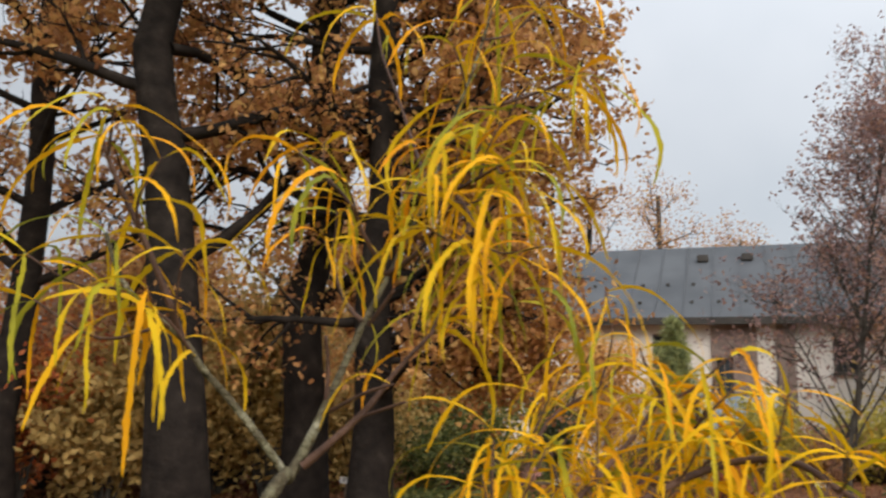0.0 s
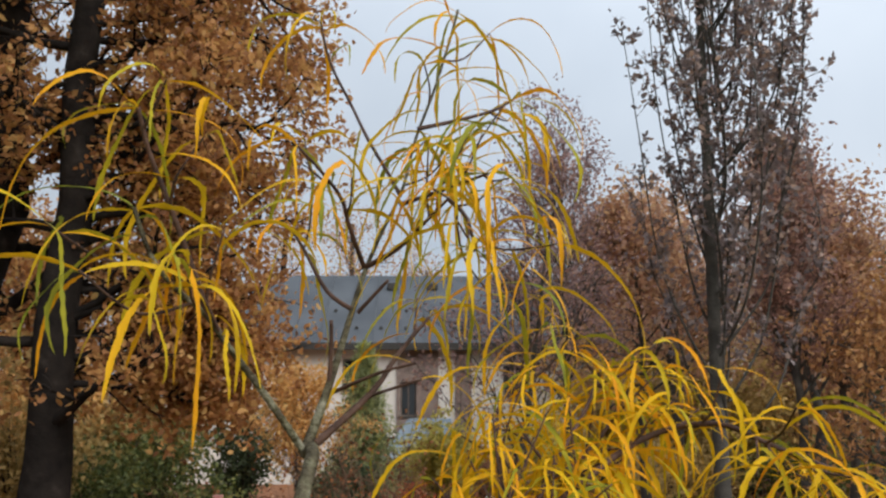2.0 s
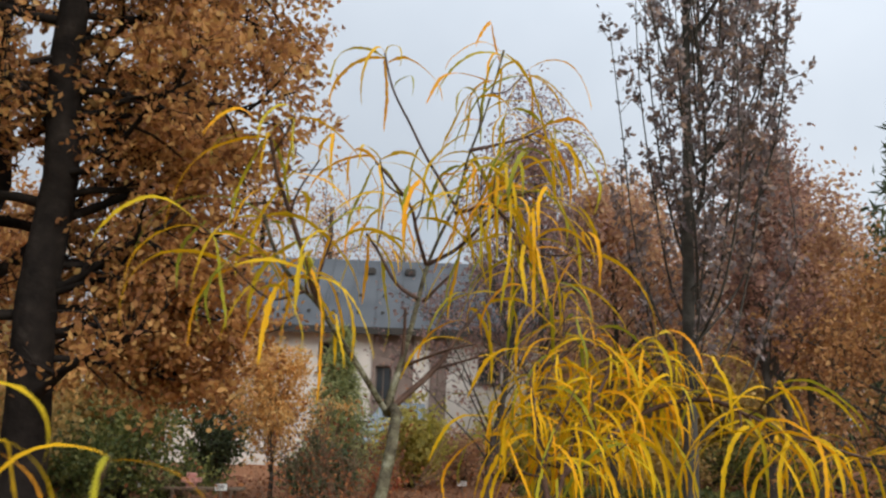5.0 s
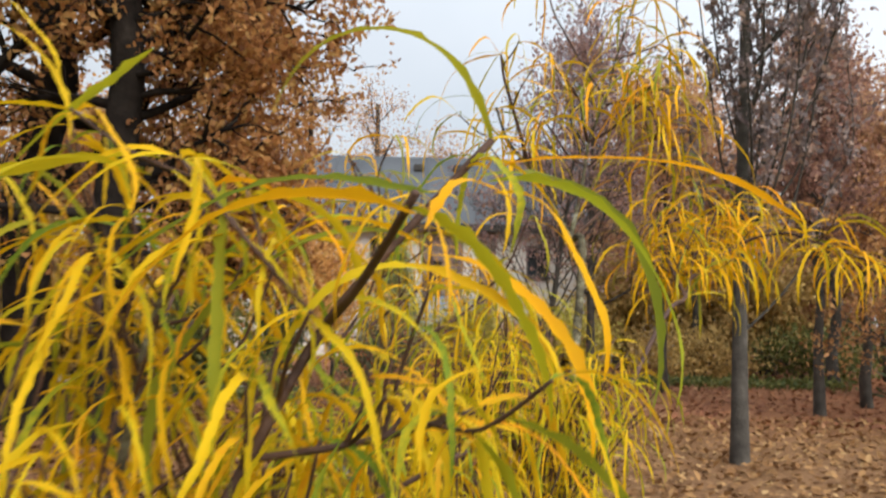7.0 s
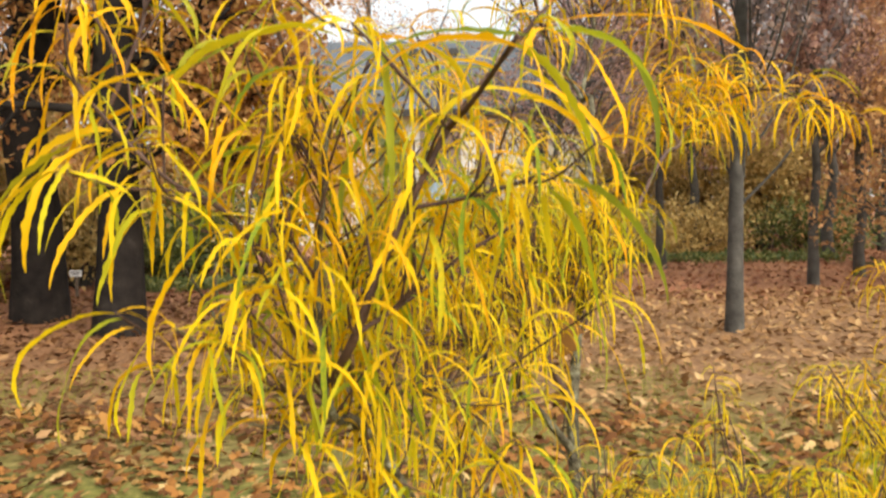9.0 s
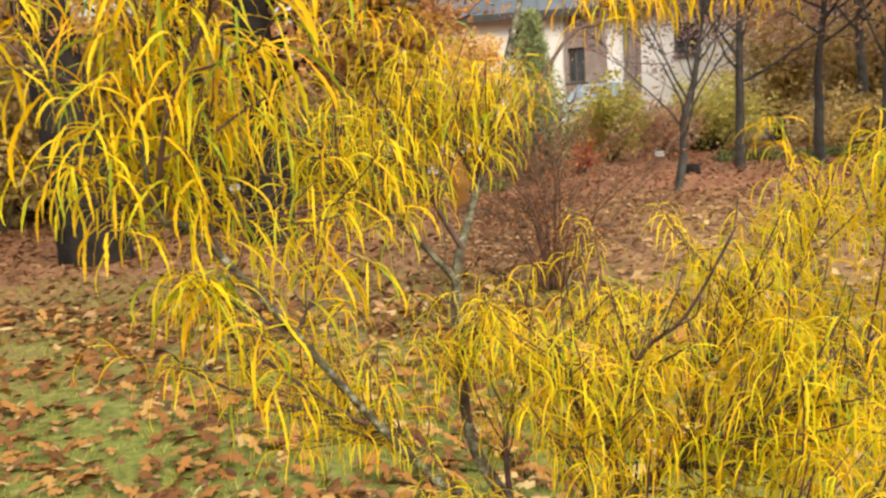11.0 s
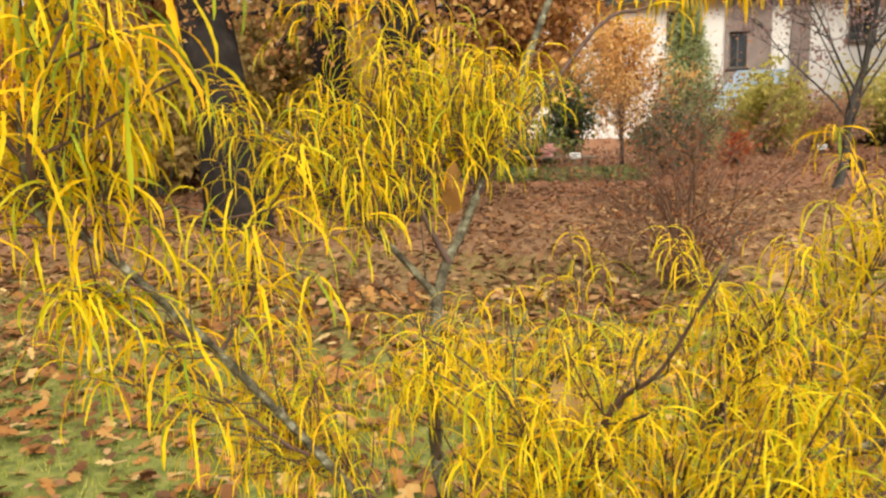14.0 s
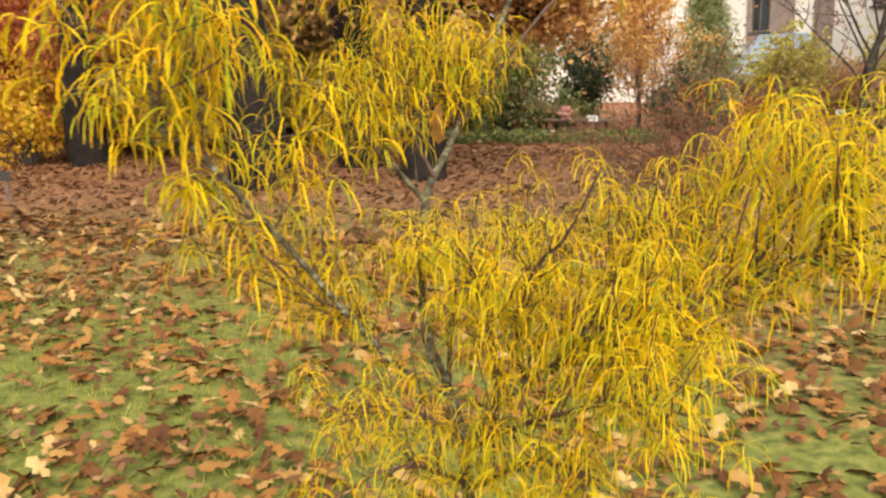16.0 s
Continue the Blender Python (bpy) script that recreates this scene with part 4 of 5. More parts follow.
# ---- the fern-leaved shrub ----
# stems as smooth lines through a few points each, metres
STEMS = {
    'leader': [(0.045, -0.620, -0.020), (0.045, -0.630, 0.500), (0.020, -0.632, 0.986), (-0.012, -0.612, 1.115), (-0.066, -0.569, 1.195), (-0.080, -0.521, 1.363), (-0.064, -0.441, 1.455), (-0.015, -0.250, 1.706), (-0.020, -0.205, 1.728), (-0.015, -0.190, 1.750), (-0.008, -0.180, 1.776), (0.001, -0.161, 1.817), (0.008, -0.142, 1.849), (0.019, -0.135, 1.879), (0.032, -0.130, 1.909), (0.041, -0.125, 1.949), (0.055, -0.120, 1.991), (0.067, -0.117, 2.034), (0.073, -0.115, 2.059)],
    'A2': [(-0.020, -0.205, 1.728), (-0.042, -0.220, 1.761), (-0.061, -0.235, 1.787), (-0.072, -0.240, 1.803), (-0.089, -0.250, 1.818), (-0.100, -0.260, 1.834), (-0.109, -0.265, 1.859)],
    'A2b': [(-0.072, -0.240, 1.803), (-0.083, -0.250, 1.837), (-0.093, -0.260, 1.865), (-0.102, -0.270, 1.890), (-0.106, -0.280, 1.911)],
    'A3': [(0.001, -0.161, 1.819), (-0.017, -0.150, 1.833), (-0.034, -0.140, 1.862), (-0.044, -0.130, 1.878)],
    'A4': [(0.007, -0.142, 1.851), (-0.002, -0.160, 1.875), (-0.007, -0.170, 1.892), (-0.021, -0.180, 1.909), (-0.037, -0.190, 1.924)],
    'M': [(0.031, -0.130, 1.905), (0.021, -0.120, 1.926), (0.005, -0.105, 1.957), (-0.009, -0.095, 1.988), (-0.028, -0.085, 2.029), (-0.037, -0.080, 2.066)],
    'A6': [(0.043, -0.125, 1.958), (0.074, -0.110, 1.971), (0.102, -0.090, 1.987), (0.119, -0.070, 2.004)],
    'A7': [(0.031, -0.130, 1.899), (0.061, -0.150, 1.904), (0.091, -0.170, 1.910)],
    'A8': [(0.008, -0.142, 1.851), (0.031, -0.150, 1.863), (0.051, -0.160, 1.881), (0.064, -0.170, 1.892)],
    'A12': [(0.064, -0.170, 1.892), (0.076, -0.180, 1.876), (0.081, -0.180, 1.854)],
    'A9': [(-0.014, -0.200, 1.734), (0.017, -0.190, 1.764), (0.033, -0.180, 1.789), (0.052, -0.170, 1.813)],
    'R1': [(-0.064, -0.441, 1.455), (0.045, -0.330, 1.636), (0.093, -0.250, 1.666), (0.124, -0.170, 1.710), (0.160, -0.120, 1.756), (0.177, -0.100, 1.787)],
    'R2': [(0.110, -0.200, 1.686), (0.189, -0.140, 1.734), (0.239, -0.150, 1.746), (0.269, -0.180, 1.730), (0.308, -0.200, 1.713), (0.344, -0.200, 1.704)],
    'R3': [(0.093, -0.250, 1.666), (0.097, -0.160, 1.714), (0.103, -0.100, 1.761), (0.136, -0.070, 1.785)],
    'R4': [(0.124, -0.170, 1.710), (0.155, -0.120, 1.722), (0.180, -0.100, 1.746), (0.200, -0.080, 1.772)],
    'B0': [(-0.012, -0.612, 1.115), (-0.090, -0.640, 1.170), (-0.153, -0.669, 1.254), (-0.201, -0.731, 1.357), (-0.246, -0.814, 1.465), (-0.261, -0.840, 1.480), (-0.266, -0.850, 1.511), (-0.268, -0.850, 1.556), (-0.265, -0.840, 1.602), (-0.265, -0.830, 1.627), (-0.258, -0.820, 1.662)],
    'B2': [(-0.264, -0.845, 1.497), (-0.246, -0.865, 1.530), (-0.234, -0.870, 1.561), (-0.218, -0.866, 1.595), (-0.197, -0.860, 1.636), (-0.173, -0.852, 1.667), (-0.143, -0.845, 1.702)],
    'B3': [(-0.268, -0.850, 1.529), (-0.290, -0.860, 1.566), (-0.313, -0.870, 1.596), (-0.335, -0.880, 1.610), (-0.362, -0.880, 1.636), (-0.389, -0.880, 1.669)],
    'B4': [(-0.218, -0.866, 1.595), (-0.181, -0.870, 1.602), (-0.148, -0.870, 1.612)],
    'B5': [(-0.245, -0.865, 1.531), (-0.214, -0.840, 1.549), (-0.188, -0.820, 1.569), (-0.148, -0.800, 1.589)],
    'B6': [(-0.259, -0.835, 1.476), (-0.236, -0.750, 1.472), (-0.203, -0.720, 1.469), (-0.144, -0.700, 1.480)],
    'B7': [(-0.197, -0.860, 1.636), (-0.223, -0.870, 1.666), (-0.246, -0.860, 1.691)],
    'B8': [(-0.264, -0.845, 1.488), (-0.287, -0.850, 1.498), (-0.306, -0.860, 1.513), (-0.315, -0.870, 1.530)],
    'B9': [(-0.265, -0.840, 1.608), (-0.282, -0.830, 1.639), (-0.296, -0.820, 1.666)],
    'S2L': [(-0.080, -0.521, 1.363), (-0.110, -0.530, 1.401), (-0.147, -0.540, 1.442), (-0.183, -0.550, 1.482), (-0.224, -0.560, 1.539)],
    'S2M': [(-0.074, -0.500, 1.396), (-0.094, -0.500, 1.431), (-0.114, -0.500, 1.472), (-0.139, -0.500, 1.518), (-0.161, -0.500, 1.576)],
    'S2N': [(-0.062, -0.450, 1.473), (-0.094, -0.440, 1.533), (-0.121, -0.430, 1.588)],
    'S2P': [(-0.065, -0.440, 1.461), (-0.050, -0.430, 1.526), (-0.042, -0.420, 1.580)],
    'C1': [(0.010, -0.625, 1.030), (0.062, -0.630, 1.126), (0.100, -0.630, 1.150), (0.171, -0.620, 1.201), (0.238, -0.610, 1.227), (0.297, -0.610, 1.275), (0.365, -0.610, 1.308), (0.432, -0.650, 1.354), (0.484, -0.700, 1.390)],
    'C2': [(0.100, -0.630, 1.150), (0.092, -0.640, 1.236), (0.123, -0.660, 1.316), (0.162, -0.680, 1.357), (0.205, -0.690, 1.441)],
    'C3': [(0.238, -0.610, 1.227), (0.249, -0.550, 1.277), (0.301, -0.460, 1.337), (0.331, -0.400, 1.383), (0.349, -0.380, 1.439)],
    'C4': [(0.365, -0.610, 1.308), (0.397, -0.570, 1.382), (0.422, -0.540, 1.465)],
    'C5': [(-0.018, -0.600, 1.116), (-0.023, -0.560, 1.210), (0.033, -0.540, 1.282), (0.084, -0.520, 1.337)],
    'C6': [(-0.065, -0.570, 1.209), (-0.068, -0.580, 1.301), (-0.074, -0.590, 1.365)],
    'C7': [(0.029, -0.640, 1.057), (0.099, -0.700, 1.118), (0.183, -0.760, 1.176), (0.263, -0.800, 1.216), (0.328, -0.840, 1.223)],
    'C8': [(0.017, -0.630, 1.059), (-0.014, -0.680, 1.108), (-0.059, -0.720, 1.137), (-0.108, -0.750, 1.124)],
    'C9': [(0.025, -0.640, 0.999), (-0.014, -0.720, 1.060), (-0.063, -0.780, 1.065)],
    'C10': [(0.032, -0.640, 1.000), (0.140, -0.720, 1.093), (0.226, -0.780, 1.112)],
    'C11': [(-0.098, -0.620, 1.155), (-0.139, -0.620, 1.208), (-0.194, -0.630, 1.239), (-0.230, -0.640, 1.287)],
    'C12': [(0.432, -0.650, 1.354), (0.455, -0.650, 1.422), (0.471, -0.650, 1.481)],
    'C13': [(0.171, -0.620, 1.201), (0.183, -0.580, 1.265), (0.221, -0.560, 1.315), (0.225, -0.550, 1.364)],
    'C14': [(0.149, -0.620, 1.183), (0.212, -0.650, 1.201), (0.268, -0.680, 1.245), (0.306, -0.700, 1.281)],
    'C15': [(0.062, -0.630, 1.130), (0.065, -0.660, 1.217), (0.057, -0.680, 1.281), (0.051, -0.700, 1.334)],
    'B10': [(-0.201, -0.731, 1.357), (-0.233, -0.760, 1.384), (-0.248, -0.800, 1.420), (-0.258, -0.830, 1.434)],
    'B11': [(-0.165, -0.680, 1.253), (-0.222, -0.700, 1.304), (-0.262, -0.720, 1.343), (-0.274, -0.730, 1.375)],
    'B12': [(-0.153, -0.670, 1.245), (-0.241, -0.680, 1.269), (-0.308, -0.690, 1.295), (-0.355, -0.700, 1.333)],
    'B13': [(-0.235, -0.800, 1.449), (-0.254, -0.800, 1.495), (-0.260, -0.800, 1.528), (-0.245, -0.800, 1.579)],
    'B14': [(-0.202, -0.730, 1.354), (-0.189, -0.700, 1.390), (-0.192, -0.680, 1.410)],
    'C16': [(0.184, -0.700, 1.248), (0.216, -0.700, 1.260), (0.261, -0.700, 1.282)],
    'S2Q': [(-0.229, -0.560, 1.621), (-0.212, -0.550, 1.650), (-0.203, -0.550, 1.686), (-0.203, -0.550, 1.723)],
    'S2T': [(-0.210, -0.550, 1.632), (-0.183, -0.540, 1.654), (-0.163, -0.530, 1.673)],
    'S2U': [(-0.176, -0.550, 1.623), (-0.142, -0.540, 1.645), (-0.124, -0.530, 1.666)],
    'B15': [(-0.383, -0.860, 1.629), (-0.369, -0.850, 1.665), (-0.359, -0.840, 1.703), (-0.367, -0.830, 1.736)],
    'B16': [(-0.197, -0.860, 1.636), (-0.183, -0.883, 1.650), (-0.166, -0.920, 1.672)],
    'B17': [(-0.232, -0.788, 1.431), (-0.233, -0.793, 1.435), (-0.233, -0.798, 1.419)],
    'A10': [(-0.010, -0.183, 1.770), (-0.009, -0.185, 1.791), (-0.009, -0.190, 1.808)],
    'A11': [(0.005, -0.161, 1.817), (0.014, -0.165, 1.826), (0.025, -0.170, 1.837)],
    'A13': [(0.016, -0.190, 1.762), (0.033, -0.195, 1.767), (0.047, -0.200, 1.771)],
    'A14': [(-0.008, -0.183, 1.764), (0.022, -0.200, 1.775), (0.044, -0.210, 1.780)],
}
# radius at foot and tip, number of side shoots, their length, leaves at the tip, spacing of leaves on the bare stem, share of the stem left bare
SPEC = {
    "leader": (0.0125, 0.001, 4, 0.05, 9, 0.05, 0.72), "A2": (0.0024, 0.0013, 5, 0.05, 6, 0.022, 0.35), "A2b": (0.0022, 0.0012, 2, 0.04, 6, 0.03, 0.1),
    "A3": (0.0017, 0.001, 1, 0.04, 5, 0.03, 0.2), "A4": (0.0017, 0.001, 2, 0.04, 5, 0.025, 0.2), "M": (0.0015, 0.001, 0, 0.04, 6, 0.028, 0.15),
    "A6": (0.0018, 0.0009, 1, 0.03, 8, 0.028, 0.3), "A7": (0.0018, 0.0009, 4, 0.05, 9, 0.02, 0.2), "A8": (0.002, 0.0009, 2, 0.05, 5, 0.02, 0.2), "A12": (0.0016, 0.0009, 5, 0.05, 8, 0.012, 0.2), "S2P": (0.002, 0.001, 12, 0.07, 7, 0.014, 0.1), "A9": (0.0026, 0.0011, 1, 0.04, 2, 0.06, 0.5),
    "R1": (0.0027, 0.0014, 6, 0.06, 6, 0.018, 0.35), "R2": (0.0026, 0.0011, 9, 0.045, 6, 0.014, 0.0), "R3": (0.0024, 0.0011, 7, 0.05, 6, 0.014, 0.1), "R4": (0.002, 0.0011, 8, 0.05, 6, 0.014, 0.1),
    "B10": (0.0022, 0.001, 4, 0.05, 12, 0.02, 0.5), "B11": (0.002, 0.001, 4, 0.07, 4, 0.04, 0.2), "B12": (0.002, 0.001, 3, 0.07, 4, 0.06, 0.2), "B13": (0.002, 0.001, 14, 0.07, 6, 0.016, 0.0), "B14": (0.002, 0.001, 6, 0.06, 5, 0.02, 0.1), "C16": (0.004, 0.0014, 12, 0.08, 6, 0.018, 0.0),
    "B0": (0.0055, 0.0009, 20, 0.06, 6, 0.02, 0.2), "B2": (0.0028, 0.0013, 4, 0.035, 5, 0.02, 0.15), "S2Q": (0.0012, 0.0007, 3, 0.05, 8, 0.014, 0.1), "S2T": (0.0012, 0.0007, 2, 0.05, 7, 0.014, 0.1), "S2U": (0.0012, 0.0007, 1, 0.05, 7, 0.014, 0.1), "A10": (0.0016, 0.0011, 0, 0.03, 0, 9, 0.9), "A11": (0.0015, 0.001, 0, 0.03, 0, 9, 0.9), "A13": (0.0012, 0.0008, 0, 0.03, 1, 9, 0.9), "A14": (0.0013, 0.0008, 0, 0.03, 1, 9, 0.9), "B17": (0.0022, 0.0012, 2, 0.04, 3, 0.04, 0.5), "B16": (0.0017, 0.0012, 0, 0.03, 1, 9, 0.9), "B15": (0.0016, 0.0009, 4, 0.05, 7, 0.016, 0.1), "B3": (0.0018, 0.0009, 8, 0.05, 7, 0.014, 0.1),
    "B4": (0.0014, 0.001, 3, 0.04, 6, 0.016, 0.3), "B5": (0.0016, 0.001, 6, 0.05, 6, 0.016, 0.1), "B6": (0.0018, 0.001, 6, 0.08, 6, 0.016, 0.1),
    "B7": (0.0010, 0.0007, 2, 0.035, 6, 0.016, 0.1), "B8": (0.0016, 0.001, 4, 0.07, 6, 0.016, 0.1), "B9": (0.0014, 0.001, 3, 0.04, 6, 0.016, 0.1),
    "S2L": (0.0045, 0.0013, 14, 0.09, 6, 0.016, 0.35), "S2M": (0.004, 0.0012, 14, 0.09, 6, 0.016, 0.3), "S2N": (0.003, 0.0011, 12, 0.08, 6, 0.016, 0.1),
    "C1": (0.0085, 0.002, 26, 0.10, 6, 0.02, 0.25), "C2": (0.004, 0.0012, 14, 0.08, 4, 0.03, 0.05), "C3": (0.004, 0.0012, 16, 0.09, 6, 0.016, 0.05),
    "C4": (0.003, 0.0011, 12, 0.08, 6, 0.016, 0.05), "C5": (0.004, 0.0012, 15, 0.09, 6, 0.016, 0.2), "C6": (0.0026, 0.001, 9, 0.07, 5, 0.02, 0.2),
    "C7": (0.005, 0.0013, 20, 0.10, 6, 0.014, 0.1), "C8": (0.004, 0.0012, 9, 0.09, 6, 0.016, 0.1), "C9": (0.004, 0.0012, 8, 0.09, 6, 0.016, 0.1),
    "C10": (0.004, 0.0012, 14, 0.09, 6, 0.016, 0.1), "C11": (0.0035, 0.0012, 15, 0.08, 6, 0.018, 0.1), "C12": (0.003, 0.0011, 11, 0.08, 6, 0.016, 0.05),
    "C13": (0.0035, 0.0012, 14, 0.09, 6, 0.016, 0.05), "C14": (0.0035, 0.0012, 14, 0.09, 6, 0.016, 0.05), "C15": (0.0035, 0.0012, 12, 0.08, 6, 0.018, 0.05),
}


TOP = {"C2": 0.5, "B2": 0.6, "C6": 0.6, "R2": 0.8}


def arched_leaf(up, down, seed):
    return leaf_variant(gen(500 + int(abs(seed))), False, (up, down))


def leaf_variant(rng, hang=False, arch=None, slim=1.0):
    """A narrow drooping leaf, a metre of arc scaled later: leaves the twig level or rising, bends over in an even bow and hangs; scalloped edges, folded along the rib."""
    n = 11 if slim < 0.6 else 20
    e0, e1 = radians(rng.uniform(0, 46)), radians(rng.uniform(-108, -72))
    p = rng.uniform(0.7, 1.15)
    if hang:
        e0, e1, p = radians(rng.uniform(-20, 40)), radians(rng.uniform(-100, -84)), rng.uniform(0.4, 0.7)
    side = rng.normal(0, 0.3)
    wide = rng.uniform(0.019, 0.029) * slim
    if arch:
        e0, e1, p, side, wide = arch[0], arch[1], 0.9, 0.0, rng.uniform(0.019, 0.026)
    wob, curl = rng.uniform(0, 6), rng.uniform(0.03, 0.17)
    phase, roll = rng.uniform(0, 6), rng.normal(0, 0.35)
    pos, v = Vector((0, 0, 0)), []
    for i in range(n + 1):
        s = i / n
        e = e0 + (e1 - e0) * s ** p + curl * math.sin(s * 9 + wob)
        az = side * s + curl * 1.4 * math.sin(s * 7 + wob * 2)
        d = Vector((math.cos(e) * math.cos(az), math.cos(e) * math.sin(az), math.sin(e)))
        if i:
            pos = pos + d / n
        up = Vector((-math.sin(e) * math.cos(az), -math.sin(e) * math.sin(az), math.cos(e)))
        across = d.cross(up).normalized()
        twist = roll + 0.55 * math.sin(s * 3.5 + wob)
        across, up = across * math.cos(twist) + up * math.sin(twist), up * math.cos(twist) - across * math.sin(twist)
        w = wide * min(1.0, 0.12 + s * 6) * min(1.0, (1.01 - s) / 0.22) ** 0.7
        tooth = 1.2 if i % 2 else 0.82
        wave = 1 + 0.16 * math.sin(s * 31 + phase)
        wl_, wr_ = w * tooth * wave * rng.uniform(0.85, 1.15), w * tooth * (2 - wave) * rng.uniform(0.85, 1.15)
        v += [pos - across * wl_ + up * wl_ * 0.3, pos, pos + across * wr_ + up * wr_ * 0.3]
    f = []
    for i in range(n):
        a = 3 * i
        f += [(a, a + 1, a + 4, a + 3), (a + 1, a + 2, a + 5, a + 4)]
    return np.array([tuple(q) for q in v]), f


LONG = []


def spray(x, y, z, *leaves):
    """Long leaves round one twig tip: heading, length, rise at the foot, fall at the tip, colour."""
    for i, leaf in enumerate(leaves):
        LONG.append(((x + 0.004 * math.cos(2.4 * i), y + 0.004 * math.sin(2.4 * i), z - 0.003 * i), *leaf))


spray(-0.230, -0.796, 1.421, (183, 0.105, 24, -70, M_LIME), (172, 0.1, 10, -78, M_GOLD), (196, 0.11, 30, -88, M_LIME), (205, 0.085, 5, -92, M_GOLD), (160, 0.08, 18, -85, M_LIME), (220, 0.09, -5, -95, M_GREENISH), (190, 0.095, 36, -60, M_GOLD))
spray(-0.145, -0.849, 1.692, (-4, 0.106, 19, -32, M_GOLD), (6, 0.128, 18, -112, M_GREENISH), (-14, 0.11, 12, -100, M_LIME), (-40, 0.085, 0, -98, M_GOLD))
spray(-0.147, -0.845, 1.700, (230, 0.12, 71, -66, M_GREENISH))
spray(-0.166, -0.920, 1.672, (150, 0.125, 17, -30, M_GREENISH), (28, 0.08, -10, -85, M_LIME), (178, 0.10, 30, -70, M_GOLD), (52, 0.055, 68, -38, M_GOLD))
spray(-0.167, -0.855, 1.670, (30, 0.11, -10, -95, M_LIME), (182, 0.138, 16, -96, M_GREENISH), (165, 0.085, 40, -70, M_GOLD), (-20, 0.095, 5, -92, M_GOLD), (-5, 0.085, 0, -80, M_GOLD), (200, 0.075, 20, -90, M_LIME))
spray(-0.235, -0.860, 1.683, (285, 0.09, -50, -95, M_GREENISH), (-10, 0.07, 30, -85, M_GOLD))
spray(-0.267, -0.841, 1.733, (196, 0.075, -40, -52, M_LIME))
spray(-0.254, -0.860, 1.690, (186, 0.105, 12, -48, M_LIME), (176, 0.11, 4, -34, M_GREENISH), (205, 0.1, 25, -95, M_LIME))
spray(-0.315, -0.859, 1.644, (260, 0.07, -40, -95, M_GOLD))
spray(-0.345, -0.839, 1.654, (190, 0.08, 15, -70, M_GOLD))
spray(-0.304, -0.907, 1.589, (198, 0.086, -22, -98, M_GOLD))
spray(-0.389, -0.878, 1.628, (182, 0.1, -8, -112, M_GREENISH))
spray(-0.370, -0.857, 1.637, (190, 0.09, 8, -80, M_GOLD), (170, 0.085, 15, -95, M_LIME), (230, 0.09, 0, -98, M_GOLD))
spray(-0.148, -0.870, 1.611, (-2, 0.095, -6, -84, M_GREENISH), (10, 0.074, 6, -86, M_GOLD), (-55, 0.11, -35, -95, M_LIME), (150, 0.08, 30, -90, M_GOLD), (75, 0.08, 25, -95, M_LIME))
spray(0.177, -0.683, 1.405, (20, 0.06, 84, -50, M_LIME), (200, 0.045, 40, -80, M_GOLD))
# free air in front of the leader, where no leaf stands
LANE = [Vector((0.034, -0.7, 1.735)).lerp(Vector((-0.052, -0.996, 1.689)), i / 12) for i in range(13)] + [Vector((-0.052, -0.996, 1.689)).lerp(Vector((-0.16, -1.133, 1.641)), i / 6) for i in range(7)]


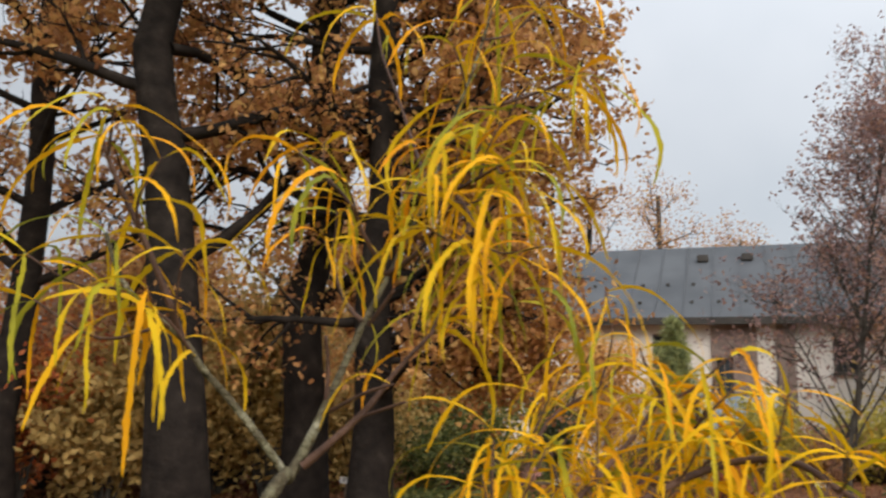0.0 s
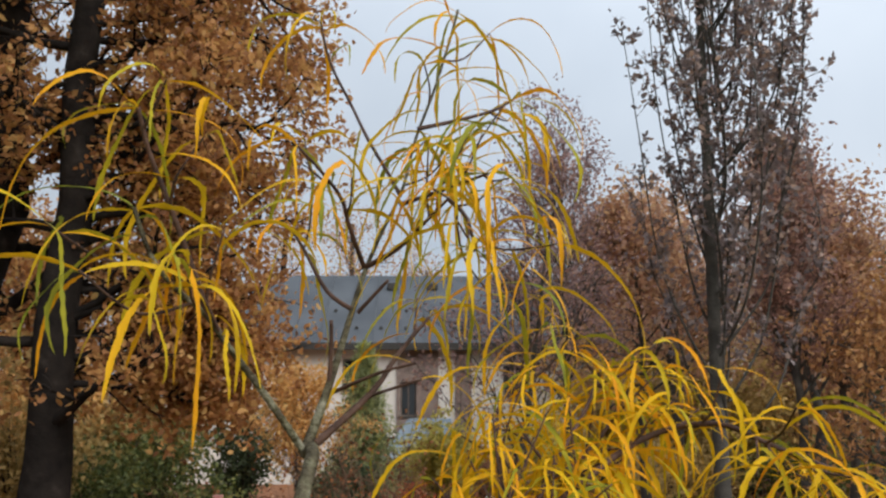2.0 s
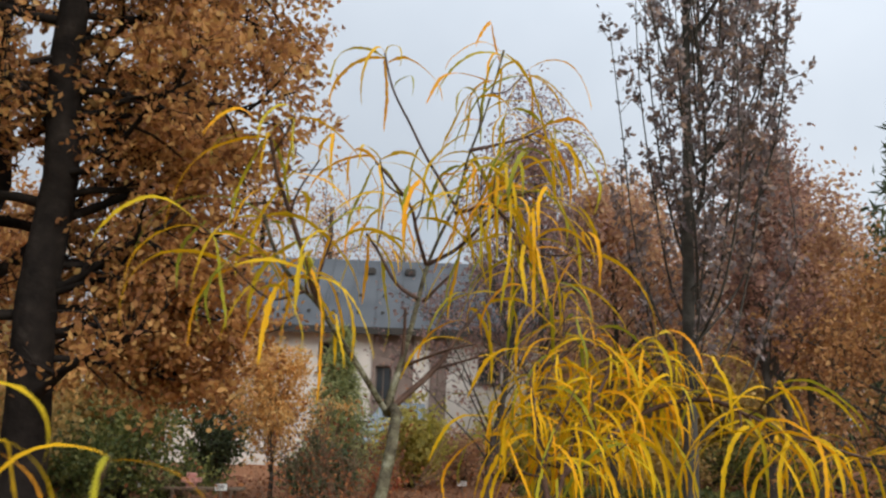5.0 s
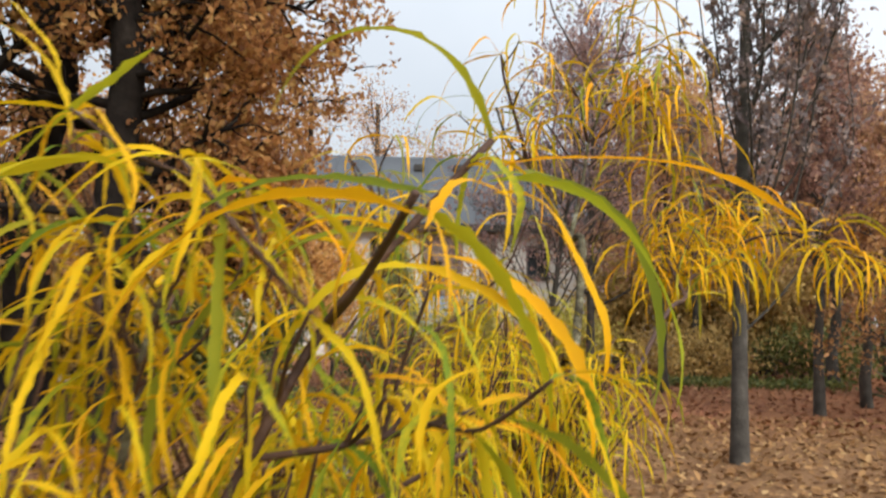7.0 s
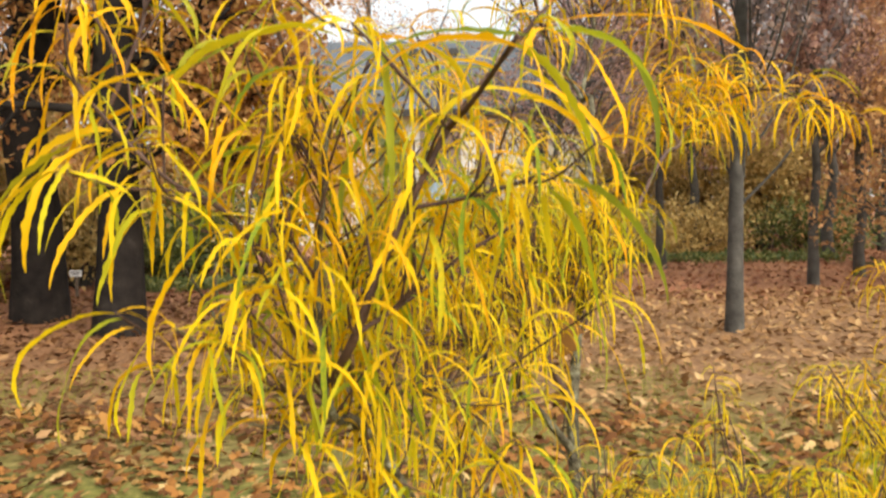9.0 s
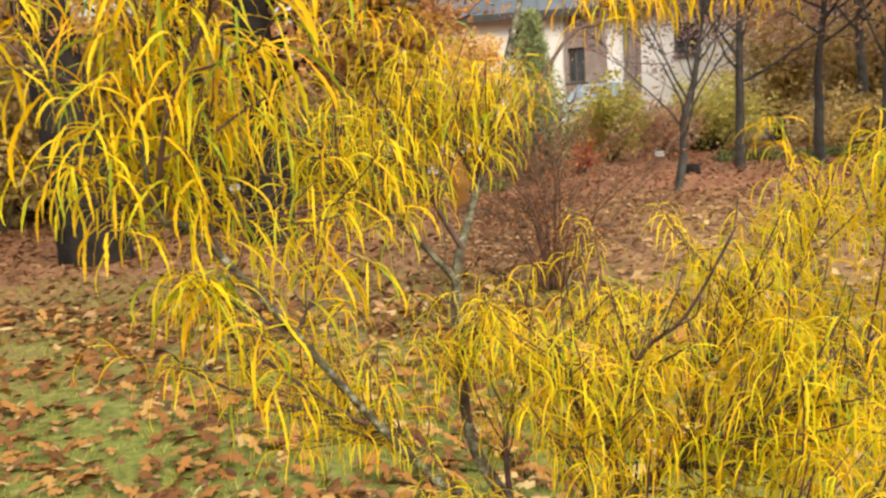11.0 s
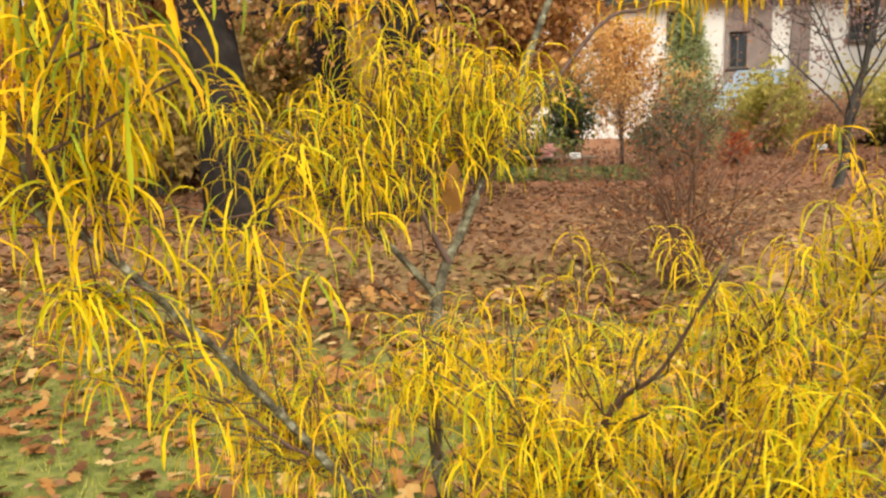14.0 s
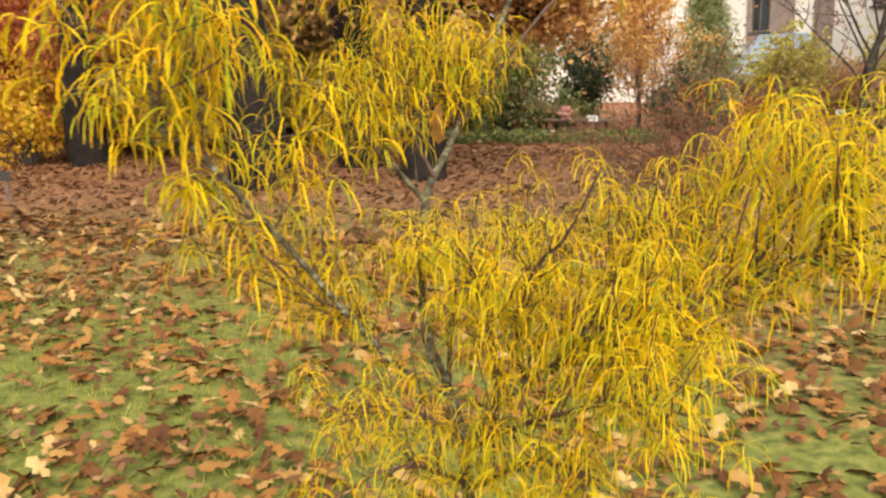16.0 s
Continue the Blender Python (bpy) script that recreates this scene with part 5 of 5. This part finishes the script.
def make_shrub():
    t = thing("fern_leaved_shrub", 0, 0, 0, "fern-leaved alder buckthorn with narrow drooping yellow leaves", "shrub")
    rng = gen(90)
    variants = [leaf_variant(rng, False, None, 0.62) for _ in range(24)] + [leaf_variant(rng, True, None, 0.62) for _ in range(16)] + [leaf_variant(rng, False, None, 0.56) for _ in range(28)]
    variants += [leaf_variant(rng, False, None, 0.74) for _ in range(24)] + [leaf_variant(rng, True, None, 0.74) for _ in range(12)]
    nodes, reach = [], [1.0, 0]  # place, heading, length, habit

    def add_leaf(p, a, size=None):
        ln = rng.uniform(0.065, 0.125) * reach[0]
        half = (p[0] + math.cos(a) * ln * 0.5, p[1] + math.sin(a) * ln * 0.5, p[2])
        if any((Vector(q) - c).length < 0.075 for q in (p, half) for c in LANE) or (p[1] < -0.52 and -0.02 < p[0] < 0.32 and p[2] > 1.56):
            return
        nodes.append((tuple(p), a, ln, reach[1]))

    def along(pts, k):
        k = k * (len(pts) - 1)
        i = min(int(k), len(pts) - 2)
        return pts[i].lerp(pts[i + 1], k - i), (pts[i + 1] - pts[i]).normalized()

    def tip(pts, count):
        a0 = rng.uniform(0, 6.28)
        for j in range(count):
            add_leaf(along(pts, 1 - 0.05 * rng.uniform(0, 1.6))[0], a0 + j * 2.4 + rng.normal(0, 0.3))

    for name, line in STEMS.items():
        r0, r1, shoots, slen, ntip, gap, bare = SPEC[name]
        reach[0] = {"C": 0.58 if name in ("C1", "C3", "C4", "C12") else 0.47, "S": 0.56, "A": 0.9, "M": 0.9, "l": 0.92, "R": 0.8, "B": 0.6}.get(name[0], 1.0)
        reach[1] = {"B": 3, "C": 2, "S": 2}.get(name[0], 0.12)
        gap *= {"R": 0.85, "B": 1.05, "A": 1.45, "M": 1.45, "l": 1.45, "C": 1.0, "S": 1.0}.get(name[0], 1.15)
        pts = curve_points(line, 4)
        length = sum((b - a).length for a, b in zip(pts[:-1], pts[1:]))
        tb = Tubes()
        tb.add(pts, r0, r1, 8, power=2.6 if name == "leader" else 1.2)
        main = part("stem" if r0 > 0.007 else "branch", tb.mesh("stem", M_STEM if name in ("leader", "B0", "C1", "A2", "S2L") else M_TWIG), t)
        a = rng.uniform(0, 6.28)
        for j in range(int(length * (1 - bare) / gap)):
            k = bare + (1 - bare) * (j + rng.uniform(0, 1)) * gap / (length * (1 - bare))
            a += 2.4 + rng.normal(0, 0.4)
            add_leaf(along(pts, min(k, 1))[0], a)
        tip(pts, ntip)
        for j in range(int(shoots * {"R": 1.5, "B": 1.8, "C": 3.5, "S": 4.2}.get(name[0], 1.0))):
            k = bare + (TOP.get(name, 0.95) - bare) * rng.uniform(0.0, 1.0)
            q, d = along(pts, k)
            side = Vector(rng.normal(0, 1, 3))
            side = (side - d * side.dot(d)).normalized()
            w = (d * 0.6 + side * 0.8 + Vector((0, 0, 0.35))).normalized()
            ln = slen * rng.uniform(0.5, 1.4)
            e = q + w * ln
            m = q.lerp(e, 0.5) + Vector((0, 0, -0.08 * ln)) + Vector(rng.normal(0, 0.06 * ln, 3))
            tp = curve_points([q, m, e], 4)
            tw = Tubes()
            tw.add(tp, max(0.0008, r1 * 0.9), 0.0006, 5)
            part("twig", tw.mesh("twig", M_TWIG), main)
            a = rng.uniform(0, 6.28)
            for s in range(int(ln / (0.011 if name[0] == "C" else 0.016))):
                a += 2.4 + rng.normal(0, 0.4)
                add_leaf(along(tp, rng.uniform(0.2, 1))[0], a)
            tip(tp, 5 if name[0] == "C" else 3)
        for j in range({"B": 3, "C": 5, "S": 2}.get(name[0], 0)):
            q, d = along(pts, rng.uniform(0.1, 0.95))
            side = Vector(rng.normal(0, 1, 3))
            side = (side - d * side.dot(d)).normalized()
            ln = rng.uniform(0.03, 0.09)
            e = q + (d * 0.8 + side * 0.7 + Vector((0, 0, 0.3))).normalized() * ln
            if e.z > 1.58 or any((e - c).length < 0.09 for c in LANE):
                continue
            tw = Tubes()
            tw.add(curve_points([q, q.lerp(e, 0.5) + Vector(rng.normal(0, 0.08 * ln, 3)), e], 3), 0.0010, 0.0006, 5)
            part("bare_twig", tw.mesh("bare_twig", M_STEM), main)
    # the leaves nearest the front of the shrub are pieces of their own
    focus = Vector((-0.1, -0.95, 1.7))
    nodes.sort(key=lambda q: (Vector(q[0]) - focus).length)
    meshes = [mesh_from("leaf", v, f, M_LEAF, smooth=True) for v, f in variants]
    def kind_of(i, habit):
        if habit > 2:
            return 92 + i % 12 if i * 0.618 % 1 < 0.3 else 68 + i % 24
        if habit > 1:
            return 40 + i % 28
        return 24 + i % 16 if i * 0.618 % 1 < habit else i % 24

    for i, (p, a, s, habit) in enumerate(nodes[:300]):
        ob = part("leaf", meshes[kind_of(i, habit)], t)
        ob.matrix_local = Matrix.Translation(p) @ Matrix.Rotation(a, 4, "Z") @ Matrix.Rotation(rng.normal(0, 0.2), 4, "X") @ Matrix.Diagonal((s, s, s, 1))
    # the long leaves round the tips of the foremost twigs
    for i, (p, a, s, up, down, mat) in enumerate(LONG):
        v, f = arched_leaf(radians(up), radians(down), i)
        ob = part("leaf", mesh_from("leaf", v, f, mat, smooth=True), t)
        ob.matrix_local = Matrix.Translation(p) @ Matrix.Rotation(radians(a), 4, "Z") @ Matrix.Diagonal((s, s, s, 1))
    def zone(p):
        return 2 if p[1] <= -0.36 and p[2] <= 1.66 else 1 if p[2] < 1.79 and p[0] > 0.02 else 0

    for mat, inside in ((M_CROWN_J, 0), (M_RICH_J, 1), (M_LEAF_J, 2)):
        vv, ff = [], []
        for i, (p, a, s, habit) in enumerate(nodes[300:]):
            if zone(p) != inside:
                continue
            v, f = variants[kind_of(i, habit)]
            c, d = math.cos(a), math.sin(a)
            w = v @ np.array([[c, d, 0], [-d, c, 0], [0, 0, 1]]) * s + np.array(p)
            off = len(vv)
            vv.extend(map(tuple, w))
            ff.extend(tuple(q + off for q in g) for g in f)
        tagged(part("foliage", mesh_from("foliage", vv, ff, mat, smooth=True), t), kind="stuff")
    print("shrub leaves", len(nodes))


make_shrub()


def caught_leaf(x, y, z, size, turn):
    """A dead oak leaf hung up in the twigs of the shrub."""
    ob = new("oak_leaf", mesh_from("oak_leaf", [Vector(v) * size for v in OAK_V], OAK_F, M_FALLEN))
    ob.matrix_world = pose(x, y, z, *turn)
    return tagged(ob, "dead brown oak leaf caught in the shrub's twigs", "leaf", "caught leaves")


caught_leaf(0.06, -0.60, 1.315, 0.075, (80, 70, 20))
caught_leaf(-0.075, -0.47, 1.50, 0.06, (70, 100, -30))
